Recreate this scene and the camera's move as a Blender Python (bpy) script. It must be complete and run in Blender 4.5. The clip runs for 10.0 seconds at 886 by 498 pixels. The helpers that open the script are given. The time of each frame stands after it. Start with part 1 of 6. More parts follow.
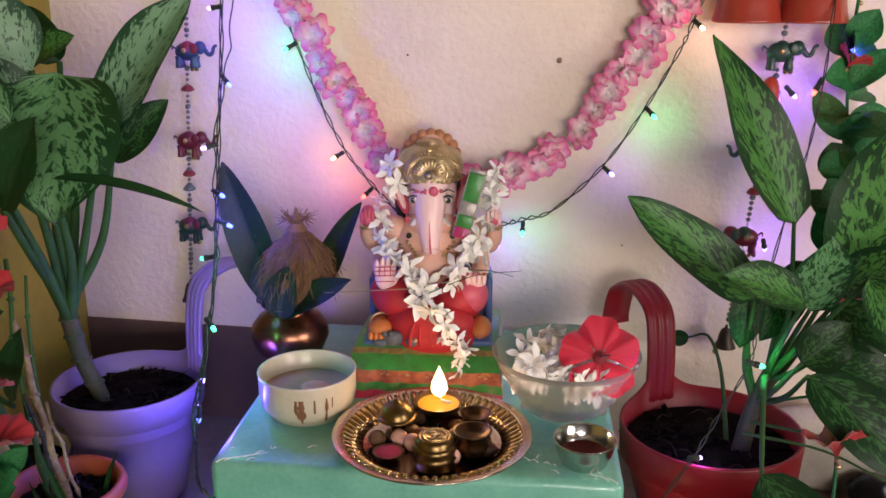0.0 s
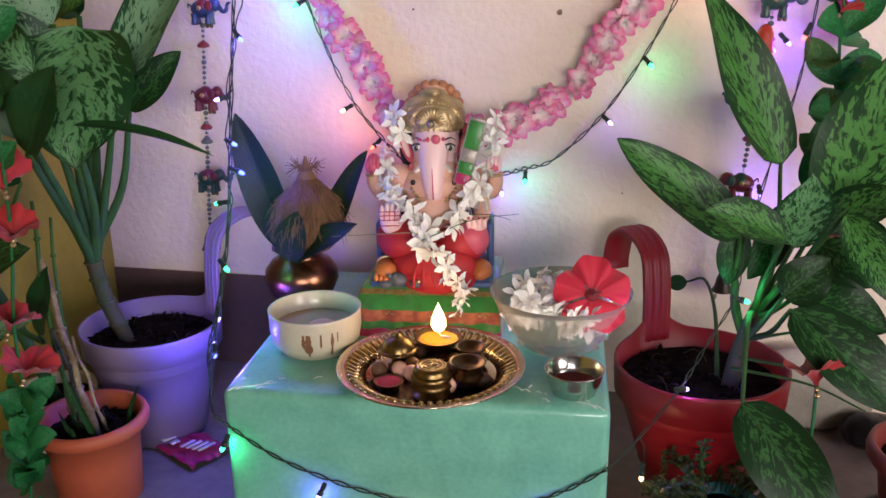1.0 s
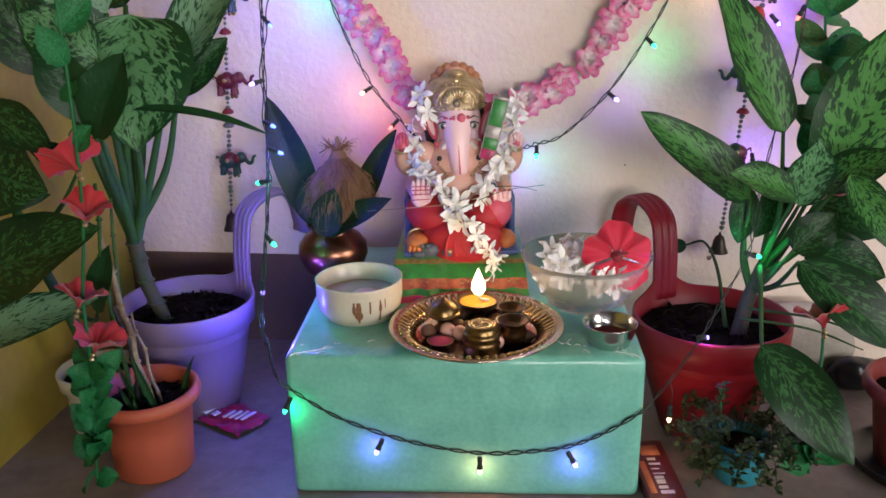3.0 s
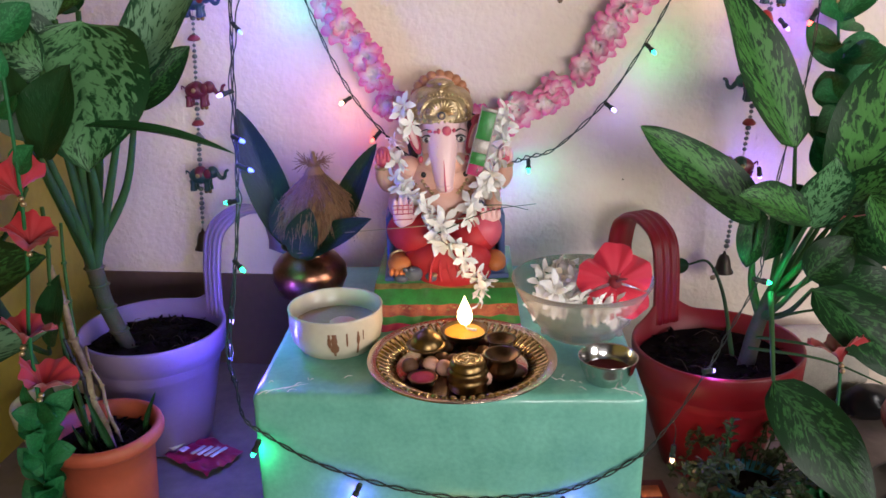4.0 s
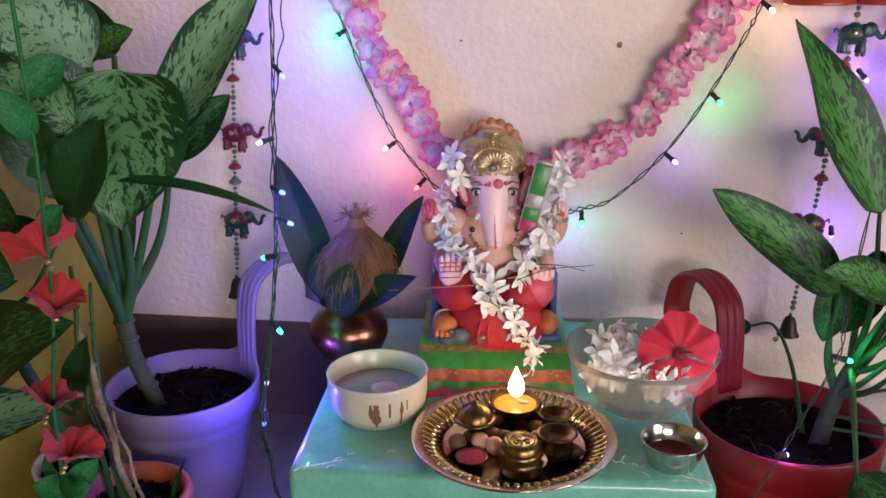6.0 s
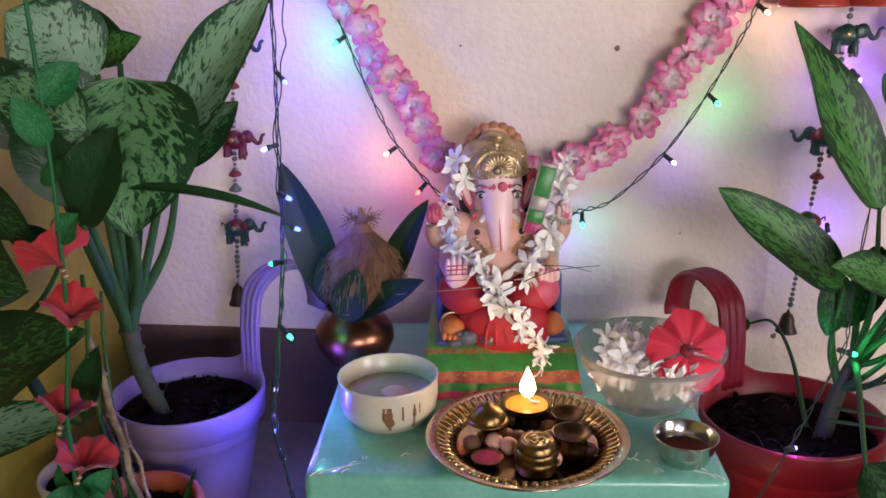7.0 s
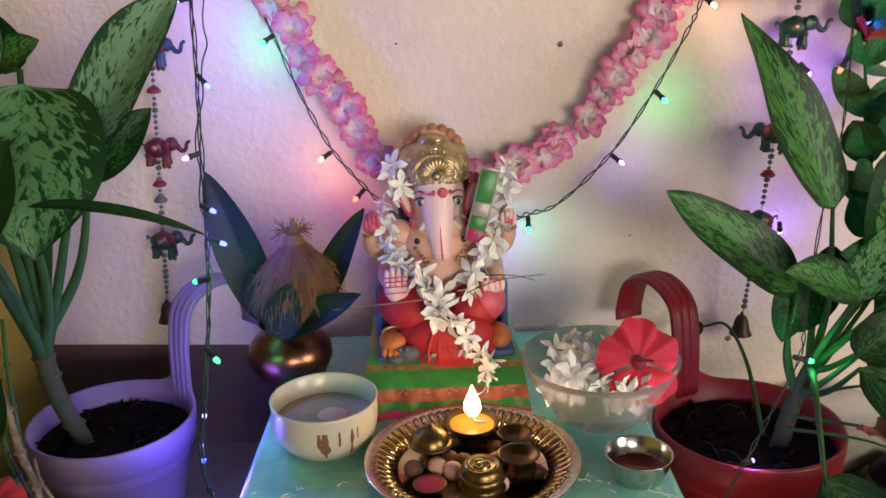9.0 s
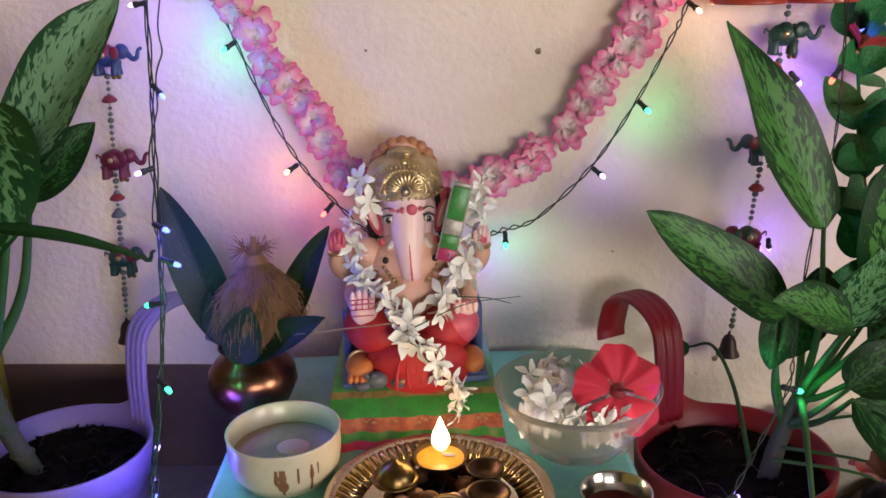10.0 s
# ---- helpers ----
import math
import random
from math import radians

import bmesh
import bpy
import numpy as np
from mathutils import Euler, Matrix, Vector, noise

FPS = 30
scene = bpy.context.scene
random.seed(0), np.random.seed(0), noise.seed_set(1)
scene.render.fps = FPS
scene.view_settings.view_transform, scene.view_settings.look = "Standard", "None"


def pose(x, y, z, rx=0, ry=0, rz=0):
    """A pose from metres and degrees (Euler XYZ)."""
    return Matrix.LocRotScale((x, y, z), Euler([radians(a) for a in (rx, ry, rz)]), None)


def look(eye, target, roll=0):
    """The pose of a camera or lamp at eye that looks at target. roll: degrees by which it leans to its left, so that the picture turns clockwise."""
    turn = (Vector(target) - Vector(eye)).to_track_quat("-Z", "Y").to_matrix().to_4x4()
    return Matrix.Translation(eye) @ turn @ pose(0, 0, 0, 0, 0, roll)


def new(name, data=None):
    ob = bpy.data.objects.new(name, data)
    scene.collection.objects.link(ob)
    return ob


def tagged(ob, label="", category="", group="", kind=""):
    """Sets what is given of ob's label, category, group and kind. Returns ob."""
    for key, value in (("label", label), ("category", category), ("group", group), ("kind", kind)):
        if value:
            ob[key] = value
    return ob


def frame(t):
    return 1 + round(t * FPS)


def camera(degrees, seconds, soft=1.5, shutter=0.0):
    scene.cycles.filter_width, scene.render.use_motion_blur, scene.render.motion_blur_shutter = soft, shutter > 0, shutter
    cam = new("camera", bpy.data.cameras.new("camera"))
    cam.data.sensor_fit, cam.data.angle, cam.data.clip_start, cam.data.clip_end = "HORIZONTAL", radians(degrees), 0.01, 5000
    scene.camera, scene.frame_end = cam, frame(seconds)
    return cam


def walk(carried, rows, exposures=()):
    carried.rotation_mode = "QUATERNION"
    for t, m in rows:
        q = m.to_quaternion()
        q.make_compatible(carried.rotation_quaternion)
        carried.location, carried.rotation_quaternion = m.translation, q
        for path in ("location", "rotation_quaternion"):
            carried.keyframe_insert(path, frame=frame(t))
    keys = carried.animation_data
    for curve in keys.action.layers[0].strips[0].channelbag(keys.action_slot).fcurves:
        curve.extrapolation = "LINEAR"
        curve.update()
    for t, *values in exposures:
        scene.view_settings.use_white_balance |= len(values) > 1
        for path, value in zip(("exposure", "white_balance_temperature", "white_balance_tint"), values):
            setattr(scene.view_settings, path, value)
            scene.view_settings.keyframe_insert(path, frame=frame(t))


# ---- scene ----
cam = camera(54.6, 10.0, soft=1.6)
PATH = [
    (0, (0.033, -0.023, 0.901), (-0.292, 1.868, 0.337), 0.0),
    (0.5, (0.069, -0.048, 0.889), (-0.285, 1.829, 0.297), -0.4),
    (1, (0.098, -0.085, 0.874), (-0.301, 1.773, 0.25), -0.9),
    (1.5, (0.084, -0.11, 0.874), (-0.321, 1.736, 0.22), -0.9),
    (2, (0.006, -0.183, 0.876), (-0.323, 1.676, 0.214), -0.8),
    (3.5, (-0.058, -0.22, 0.884), (-0.291, 1.656, 0.23), -1.3),
    (4, (-0.05, -0.096, 0.883), (-0.281, 1.779, 0.226), -1.3),
    (4.5, (-0.037, -0.024, 0.898), (-0.268, 1.852, 0.245), -1.1),
    (5, (-0.03, 0.011, 0.897), (-0.305, 1.888, 0.263), -0.6),
    (5.5, (-0.064, 0.011, 0.907), (-0.348, 1.887, 0.275), -0.5),
    (6, (-0.1, 0.005, 0.925), (-0.39, 1.882, 0.298), -0.7),
    (6.2, (-0.12, 0.002, 0.925), (-0.407, 1.881, 0.302), -0.7),
    (7.5, (-0.165, -0.015, 0.913), (-0.351, 1.881, 0.305), -1.5),
    (8, (-0.193, -0.004, 0.904), (-0.348, 1.893, 0.289), -1.7),
    (8.5, (-0.163, 0.03, 0.906), (-0.3, 1.926, 0.283), -1.7),
    (9, (-0.126, 0.07, 0.919), (-0.262, 1.965, 0.296), -1.7),
    (9.5, (-0.104, 0.107, 0.925), (-0.235, 2.001, 0.296), -1.6),
    (10, (-0.094, 0.15, 0.927), (-0.219, 2.044, 0.297), -1.6),
]
walk(cam, [(t, look(eye, target, roll)) for t, eye, target, roll in PATH],
     exposures=[(0, -0.04, 6500, 14), (2, 0.05, 5950, 10), (4, 0.03, 6000, 10), (6, -0.03, 6000, 16), (8, -0.03, 6200, 12), (9, -0.12, 6600, 5), (10, -0.15, 6450, 7)])

# ---- world and light ----
world = bpy.data.worlds.new("world")
scene.world = world
world.use_nodes = True
sky = world.node_tree.nodes.new("ShaderNodeTexSky")
sky.sky_type, sky.sun_disc = "NISHITA", False
sky.sun_elevation, sky.sun_rotation = radians(40), radians(90)
world.node_tree.links.new(sky.outputs[0], world.node_tree.nodes["Background"].inputs[0])
world.node_tree.nodes["Background"].inputs[1].default_value = 0.08
scene.view_settings.exposure = 0.0


def lamp(name, kind, energy, colour, m, size=0.01, size_y=0.0):
    data = bpy.data.lights.new(name, kind)
    data.energy, data.color = energy, colour
    if kind == "AREA":
        data.shape, data.size, data.size_y = "RECTANGLE", size, size_y
    else:
        data.shadow_soft_size = size
    ob = new(name, data)
    ob.matrix_world = m
    return ob


# daylight that enters by the window in the wall beyond the plants
lamp("window_daylight", "AREA", 35.0, (1.0, 0.90, 0.82), look((2.15, -0.35, 0.85), (-0.1, 1.4, 0.55)), 1.0, 1.0)
# assumed low daylight from behind the viewer, through an unseen added opening
lamp("assumed_front_daylight", "AREA", 212.0, (1.0, 0.885, 0.80), look((1.70, -4.2, 1.10), (-0.15, 1.4, 0.50)), 2.5, 1.3)


# ---- materials ----
def material(name, base, rough=0.6, metal=0.0, second=None, scale=8.0, amount=0.5, bump=0.0, bump_scale=60.0,
             coat=0.0, transmission=0.0, sheen=0.0, stretch=(1, 1, 1), subsurface=0.0):
    """Base colour varied by noise at two scales, with fine relief."""
    m = bpy.data.materials.new(name)
    m.use_nodes = True
    n, l = m.node_tree.nodes, m.node_tree.links
    p = n["Principled BSDF"]
    p.inputs["Roughness"].default_value, p.inputs["Metallic"].default_value = rough, metal
    p.inputs["Coat Weight"].default_value = coat
    p.inputs["Transmission Weight"].default_value = transmission
    p.inputs["Sheen Weight"].default_value = sheen
    p.inputs["Subsurface Weight"].default_value = subsurface
    if subsurface:
        p.inputs["Subsurface Radius"].default_value = (0.004, 0.002, 0.001)
    second = second or tuple(c * 0.72 for c in base)
    at = n.new("ShaderNodeTexCoord")
    mp = n.new("ShaderNodeMapping")
    mp.inputs["Scale"].default_value = stretch
    l.new(at.outputs["Object"], mp.inputs[0])
    a, b = n.new("ShaderNodeTexNoise"), n.new("ShaderNodeTexNoise")
    a.inputs["Scale"].default_value, a.inputs["Detail"].default_value = scale, 5
    b.inputs["Scale"].default_value, b.inputs["Detail"].default_value = scale * 9, 3
    l.new(mp.outputs[0], a.inputs["Vector"]), l.new(mp.outputs[0], b.inputs["Vector"])
    add = n.new("ShaderNodeMix")
    add.inputs[0].default_value = 0.35
    l.new(a.outputs[0], add.inputs[2]), l.new(b.outputs[0], add.inputs[3])
    ramp = n.new("ShaderNodeMapRange")
    ramp.inputs["From Min"].default_value, ramp.inputs["From Max"].default_value = 0.35, 0.68
    ramp.inputs["To Max"].default_value = amount * 2
    l.new(add.outputs[0], ramp.inputs[0])
    mix = n.new("ShaderNodeMix")
    mix.data_type = "RGBA"
    mix.inputs[6].default_value, mix.inputs[7].default_value = (*base, 1), (*second, 1)
    l.new(ramp.outputs[0], mix.inputs[0]), l.new(mix.outputs[2], p.inputs["Base Color"])
    if bump:
        f = n.new("ShaderNodeTexNoise")
        f.inputs["Scale"].default_value, f.inputs["Detail"].default_value = bump_scale, 4
        l.new(mp.outputs[0], f.inputs["Vector"])
        bp = n.new("ShaderNodeBump")
        bp.inputs["Strength"].default_value, bp.inputs["Distance"].default_value = bump, 0.004
        l.new(f.outputs[0], bp.inputs["Height"]), l.new(bp.outputs[0], p.inputs["Normal"])
    return m


def leaf_material(name, dark, pale, amount=0.55, rough=0.38):
    """Leaf with pale mottling in streaks from the midrib, a darker margin and a pale rib."""
    m = material(name, dark, rough)
    n, l = m.node_tree.nodes, m.node_tree.links
    p = n["Principled BSDF"]
    p.inputs["Specular IOR Level"].default_value = 0.28
    uv = n.new("ShaderNodeUVMap")
    uv.uv_map = "leaf"
    info = n.new("ShaderNodeObjectInfo")
    sep = n.new("ShaderNodeSeparateXYZ")
    l.new(uv.outputs[0], sep.inputs[0])

    def mth(op, a, b=None):
        q = n.new("ShaderNodeMath")
        q.operation = op
        for k, v in enumerate((a, b)):
            if v is None:
                continue
            if isinstance(v, (int, float)):
                q.inputs[k].default_value = v
            else:
                l.new(v, q.inputs[k])
        return q.outputs[0]
    across = mth("ABSOLUTE", mth("SUBTRACT", mth("MULTIPLY", sep.outputs[0], 2.0), 1.0))
    slant = mth("SUBTRACT", sep.outputs[1], mth("MULTIPLY", across, 0.30))
    com = n.new("ShaderNodeCombineXYZ")
    l.new(mth("MULTIPLY", sep.outputs[0], 11.0), com.inputs[0])
    l.new(mth("MULTIPLY", slant, 15.0), com.inputs[1])
    l.new(mth("MULTIPLY", info.outputs["Random"], 40.0), com.inputs[2])
    noi = n.new("ShaderNodeTexNoise")
    noi.inputs["Scale"].default_value, noi.inputs["Detail"].default_value = 1.3, 4
    noi.inputs["Roughness"].default_value = 0.55
    noi.inputs["Distortion"].default_value = 0.7
    l.new(com.outputs[0], noi.inputs["Vector"])
    edge = mth("POWER", across, 5.0)
    level = mth("SUBTRACT", noi.outputs[0], mth("MULTIPLY", edge, 0.3))
    rng = n.new("ShaderNodeMapRange")
    rng.inputs["From Min"].default_value, rng.inputs["From Max"].default_value = 0.62 - amount * 0.25, 0.70 - amount * 0.25
    l.new(level, rng.inputs[0])
    rib = n.new("ShaderNodeMapRange")
    rib.inputs["From Min"].default_value, rib.inputs["From Max"].default_value = 0.05, 0.02
    l.new(across, rib.inputs[0])
    fac = mth("MAXIMUM", rng.outputs[0], mth("MULTIPLY", rib.outputs[0], 0.6))
    mix = n.new("ShaderNodeMix")
    mix.data_type = "RGBA"
    mix.inputs[7].default_value = (*pale, 1)
    old = p.inputs["Base Color"].links[0].from_socket
    l.new(old, mix.inputs[6]), l.new(fac, mix.inputs[0]), l.new(mix.outputs[2], p.inputs["Base Color"])
    bp = n.new("ShaderNodeBump")
    bp.inputs["Strength"].default_value, bp.inputs["Distance"].default_value = 0.35, 0.003
    l.new(noi.outputs[0], bp.inputs["Height"]), l.new(bp.outputs[0], p.inputs["Normal"])
    return m


def petal_material(name, inner, outer, start=0.35, end=0.9):
    """Colour runs from the petal's root to its tip."""
    m = material(name, inner, 0.7, sheen=0.2)
    n, l = m.node_tree.nodes, m.node_tree.links
    p = n["Principled BSDF"]
    uv = n.new("ShaderNodeUVMap")
    uv.uv_map = "leaf"
    sep = n.new("ShaderNodeSeparateXYZ")
    l.new(uv.outputs[0], sep.inputs[0])
    noi = n.new("ShaderNodeTexNoise")
    noi.inputs["Scale"].default_value = 90
    rng = n.new("ShaderNodeMapRange")
    rng.inputs["From Min"].default_value, rng.inputs["From Max"].default_value = start, end
    addn = n.new("ShaderNodeMath")
    addn.operation = "MULTIPLY_ADD"
    addn.inputs[1].default_value, addn.inputs[2].default_value = 0.5, -0.25
    l.new(noi.outputs[0], addn.inputs[0])
    su = n.new("ShaderNodeMath")
    l.new(sep.outputs[1], su.inputs[0]), l.new(addn.outputs[0], su.inputs[1])
    l.new(su.outputs[0], rng.inputs[0])
    mix = n.new("ShaderNodeMix")
    mix.data_type = "RGBA"
    mix.inputs[7].default_value = (*outer, 1)
    old = p.inputs["Base Color"].links[0].from_socket
    l.new(old, mix.inputs[6]), l.new(rng.outputs[0], mix.inputs[0]), l.new(mix.outputs[2], p.inputs["Base Color"])
    return m


def glow(name, colour, strength):
    m = bpy.data.materials.new(name)
    m.use_nodes = True
    p = m.node_tree.nodes["Principled BSDF"]
    p.inputs["Base Color"].default_value = (*colour, 1)
    p.inputs["Emission Color"].default_value = (*colour, 1)
    p.inputs["Emission Strength"].default_value = strength
    return m


PLASTER = material("cream_plaster", (0.84, 0.72, 0.60), 0.85, second=(0.74, 0.61, 0.49), scale=2.5, amount=0.4, bump=0.85, bump_scale=75)
YELLOW = material("olive_yellow_paint", (0.34, 0.26, 0.03), 0.6, second=(0.24, 0.18, 0.02), scale=5, bump=0.3, bump_scale=40)
CEMENT = material("stained_cement", (0.24, 0.195, 0.17), 0.45, second=(0.12, 0.09, 0.075), scale=4, bump=0.3, bump_scale=70)
# unseen ceiling and walls, kept dark to cut bounced light
UNSEEN_CEILING = material("unseen_ceiling_dark", (0.16, 0.15, 0.14), 0.9, bump=0.2)
UNSEEN_WALL = material("unseen_wall_dark", (0.16, 0.13, 0.11), 0.9, bump=0.2)
TEAL = material("teal_gift_paper", (0.21, 0.56, 0.43), 0.4, second=(0.13, 0.40, 0.30), scale=14, amount=0.5, bump=0.6, bump_scale=26, coat=0.5)
# film creases, opaque white so that they stand for glints
FILM_GLINT = material("white_film_glint", (0.9, 0.95, 0.95), 0.12, transmission=0.0, coat=0.5)
PURPLE = material("lilac_plastic", (0.25, 0.18, 0.31), 0.45, second=(0.20, 0.14, 0.26), scale=10, amount=0.3, bump=0.08)
RED_PLASTIC = material("red_plastic", (0.22, 0.006, 0.012), 0.42, second=(0.17, 0.005, 0.010), scale=10, amount=0.3, bump=0.08)
ORANGE = material("orange_terracotta_plastic", (0.44, 0.088, 0.038), 0.55, second=(0.33, 0.07, 0.03), scale=12, amount=0.4, bump=0.12)
MAROON = material("maroon_plastic", (0.20, 0.03, 0.025), 0.5, bump=0.1)
TURQ = material("turquoise_plastic", (0.03, 0.24, 0.30), 0.5, bump=0.1)
SOIL = material("dark_potting_soil", (0.016, 0.010, 0.008), 1.0, second=(0.006, 0.004, 0.003), scale=30, bump=1.0, bump_scale=90)
SOIL.node_tree.nodes["Principled BSDF"].inputs["Specular IOR Level"].default_value = 0.05
COPPER = material("tarnished_copper", (0.30, 0.14, 0.085), 0.28, 1.0, second=(0.15, 0.065, 0.04), scale=20, amount=0.45, bump=0.05)
STEEL = material("stainless_steel", (0.62, 0.60, 0.57), 0.2, 1.0, second=(0.5, 0.48, 0.45), scale=30, amount=0.3)
# plate steel tinted warm, flutes gold: the flame's reflections put in the colour
PLATE_STEEL = material("worn_plate_steel", (0.66, 0.55, 0.42), 0.2, 1.0, second=(0.46, 0.39, 0.31), scale=25, amount=0.4, bump=0.1, bump_scale=160)
FLUTE_FLAMELIT = material("flame_gold_steel", (0.78, 0.56, 0.27), 0.24, 1.0, second=(0.55, 0.38, 0.18), scale=25, amount=0.35, bump=0.1, bump_scale=160)
DARK_BRASS = material("tarnished_dark_brass", (0.11, 0.065, 0.03), 0.34, 1.0, second=(0.05, 0.03, 0.018), scale=30, amount=0.5)
BRASS = material("dull_brass", (0.26, 0.17, 0.065), 0.32, 1.0, second=(0.13, 0.08, 0.035), scale=30, amount=0.5)
CERAMIC = material("cream_glazed_ceramic", (0.66, 0.60, 0.47), 0.3, second=(0.55, 0.48, 0.36), scale=12, amount=0.35, coat=0.3)
BROWN_GLAZE = material("brown_glaze_drip", (0.26, 0.12, 0.06), 0.3, coat=0.3)
BROTH = material("cloudy_water", (0.40, 0.31, 0.21), 0.16, second=(0.30, 0.22, 0.15), scale=20)
WINE = material("dark_red_liquid", (0.16, 0.025, 0.03), 0.1)
HUSK = material("coconut_husk", (0.20, 0.10, 0.05), 0.9, second=(0.10, 0.05, 0.025), scale=9, amount=0.6, bump=0.9, bump_scale=40, stretch=(6, 6, 0.7))
FIBRE = material("husk_fibre", (0.24, 0.13, 0.065), 0.9)
WIRE = material("dark_green_wire", (0.012, 0.022, 0.016), 0.45)
THREAD = material("cotton_thread", (0.6, 0.5, 0.42), 0.9)
GOLD = material("gold_paint", (0.78, 0.62, 0.36), 0.30, 0.85, second=(0.22, 0.14, 0.06), scale=60, amount=0.45, bump=0.15, bump_scale=90)
SKIN = material("pink_painted_clay", (0.78, 0.46, 0.35), 0.5, second=(0.70, 0.38, 0.29), scale=20, amount=0.3)
PALE = material("pale_pink_paint", (0.84, 0.60, 0.60), 0.3, second=(0.80, 0.52, 0.54), scale=20, amount=0.3)
ROSE = material("rose_paint", (0.62, 0.10, 0.16), 0.45)
RED_PAINT = material("red_paint", (0.46, 0.018, 0.025), 0.6, second=(0.40, 0.015, 0.02), scale=20)
ORANGE_PAINT = material("orange_paint", (0.62, 0.19, 0.05), 0.5)
ANTIQUE = material("antique_gold_paint", (0.58, 0.46, 0.28), 0.36, 0.7, second=(0.30, 0.22, 0.11), scale=70, amount=0.5, bump=0.5, bump_scale=140)
TAN_PAINT = material("tan_orange_paint", (0.46, 0.20, 0.10), 0.5, second=(0.34, 0.14, 0.07), scale=40)
GREY_PAINT = material("grey_paint", (0.10, 0.11, 0.14), 0.5)
BLUE_PAINT = material("blue_paint", (0.06, 0.10, 0.26), 0.5)
BLACK = material("black_paint", (0.015, 0.012, 0.012), 0.5)
WHITE_PAINT = material("white_paint", (0.75, 0.70, 0.66), 0.5)
SILVER = material("silver_zari", (0.42, 0.39, 0.36), 0.45, 0.5, second=(0.25, 0.22, 0.20), scale=120)
SILK_GREEN = material("green_silk", (0.028, 0.26, 0.04), 0.35, second=(0.03, 0.13, 0.02), scale=45, sheen=0.5, bump=0.3, bump_scale=50)
SILK_ORANGE = material("orange_brocade", (0.48, 0.15, 0.06), 0.5, second=(0.22, 0.04, 0.03), scale=70, amount=0.6, bump=0.3, bump_scale=150)
SILK_PINK = material("magenta_silk", (0.50, 0.02, 0.13), 0.4, sheen=0.5)
SILK_GOLD = material("gold_zari", (0.46, 0.31, 0.12), 0.4, 0.6, second=(0.25, 0.15, 0.06), scale=120)
DIEFF = leaf_material("mottled_leaf", (0.010, 0.050, 0.015), (0.095, 0.235, 0.095), 0.78)
DIEFF_PALE = leaf_material("pale_mottled_leaf", (0.014, 0.062, 0.026), (0.15, 0.29, 0.165), 0.98)
DIEFF_DARK = leaf_material("dark_mottled_leaf", (0.008, 0.036, 0.010), (0.032, 0.11, 0.028), 0.48)
DIEFF_LIME = leaf_material("lime_mottled_leaf", (0.008, 0.042, 0.010), (0.058, 0.185, 0.038), 0.74)
MANGO = leaf_material("dark_mango_leaf", (0.006, 0.020, 0.006), (0.016, 0.036, 0.010), 0.35, 0.5)
PLAIN_LEAF = leaf_material("dark_plain_leaf", (0.010, 0.050, 0.014), (0.015, 0.065, 0.02), 0.3, 0.35)
SUCCULENT = leaf_material("olive_succulent_leaf", (0.030, 0.058, 0.018), (0.085, 0.12, 0.045), 0.6, 0.5)
SILK_LEAF = leaf_material("artificial_green_leaf", (0.015, 0.135, 0.038), (0.03, 0.20, 0.06), 0.5, 0.55)
TRUNK = material("ringed_cane_bark", (0.022, 0.048, 0.013), 0.75, second=(0.060, 0.050, 0.022), scale=35, amount=0.6, bump=0.4, bump_scale=120)
ROOT = material("dark_root", (0.06, 0.035, 0.022), 0.9)
STEM = material("green_stem", (0.026, 0.092, 0.014), 0.75, second=(0.014, 0.050, 0.010), scale=25)
CANE = material("dry_cane", (0.36, 0.28, 0.17), 0.8, second=(0.13, 0.08, 0.05), scale=18, amount=0.6, bump=0.3)
PINK_PETAL = petal_material("pink_silk_petal", (0.88, 0.76, 0.76), (0.70, 0.10, 0.30), 0.34, 0.98)
WHITE_PETAL = petal_material("white_petal", (0.86, 0.84, 0.78), (0.92, 0.92, 0.91))
RED_PETAL = petal_material("red_petal", (0.20, 0.004, 0.014), (0.56, 0.012, 0.042), 0.02, 0.30)
CLOTH_RED = petal_material("red_cloth_petal", (0.28, 0.006, 0.010), (0.38, 0.012, 0.017), 0.1, 0.6)
NUT = material("brown_nut", (0.20, 0.10, 0.05), 0.6, second=(0.10, 0.045, 0.02), scale=40, bump=0.3)
KUMKUM = material("red_powder", (0.42, 0.03, 0.08), 0.95, bump=0.4, bump_scale=200)
ENAMEL_GREEN = material("dark_green_enamel", (0.02, 0.07, 0.05), 0.35, second=(0.01, 0.03, 0.03), scale=40)
ENAMEL_RED = material("maroon_enamel", (0.14, 0.015, 0.03), 0.35)
ENAMEL_BLUE = material("blue_enamel", (0.03, 0.06, 0.13), 0.35)
BEAD = material("grey_green_beads", (0.16, 0.18, 0.16), 0.3, 0.4)
RED_BEAD = material("red_bead", (0.24, 0.025, 0.03), 0.4)
DARK_BELL = material("aged_iron_bell", (0.06, 0.045, 0.035), 0.45, 0.7)
RED_BELL = material("red_lacquered_bell", (0.40, 0.05, 0.03), 0.3, coat=0.5)
PACKET = material("crimson_foil_packet", (0.40, 0.02, 0.08), 0.3, second=(0.28, 0.01, 0.06), scale=20, bump=0.5, bump_scale=30)
CHOCO = material("dark_maroon_card", (0.10, 0.015, 0.015), 0.45)
CARD_WHITE = material("printed_white", (0.7, 0.66, 0.62), 0.6)
CARD_ORANGE = material("printed_orange", (0.55, 0.16, 0.05), 0.6)
SLIPPER = material("black_rubber", (0.012, 0.012, 0.014), 0.3)
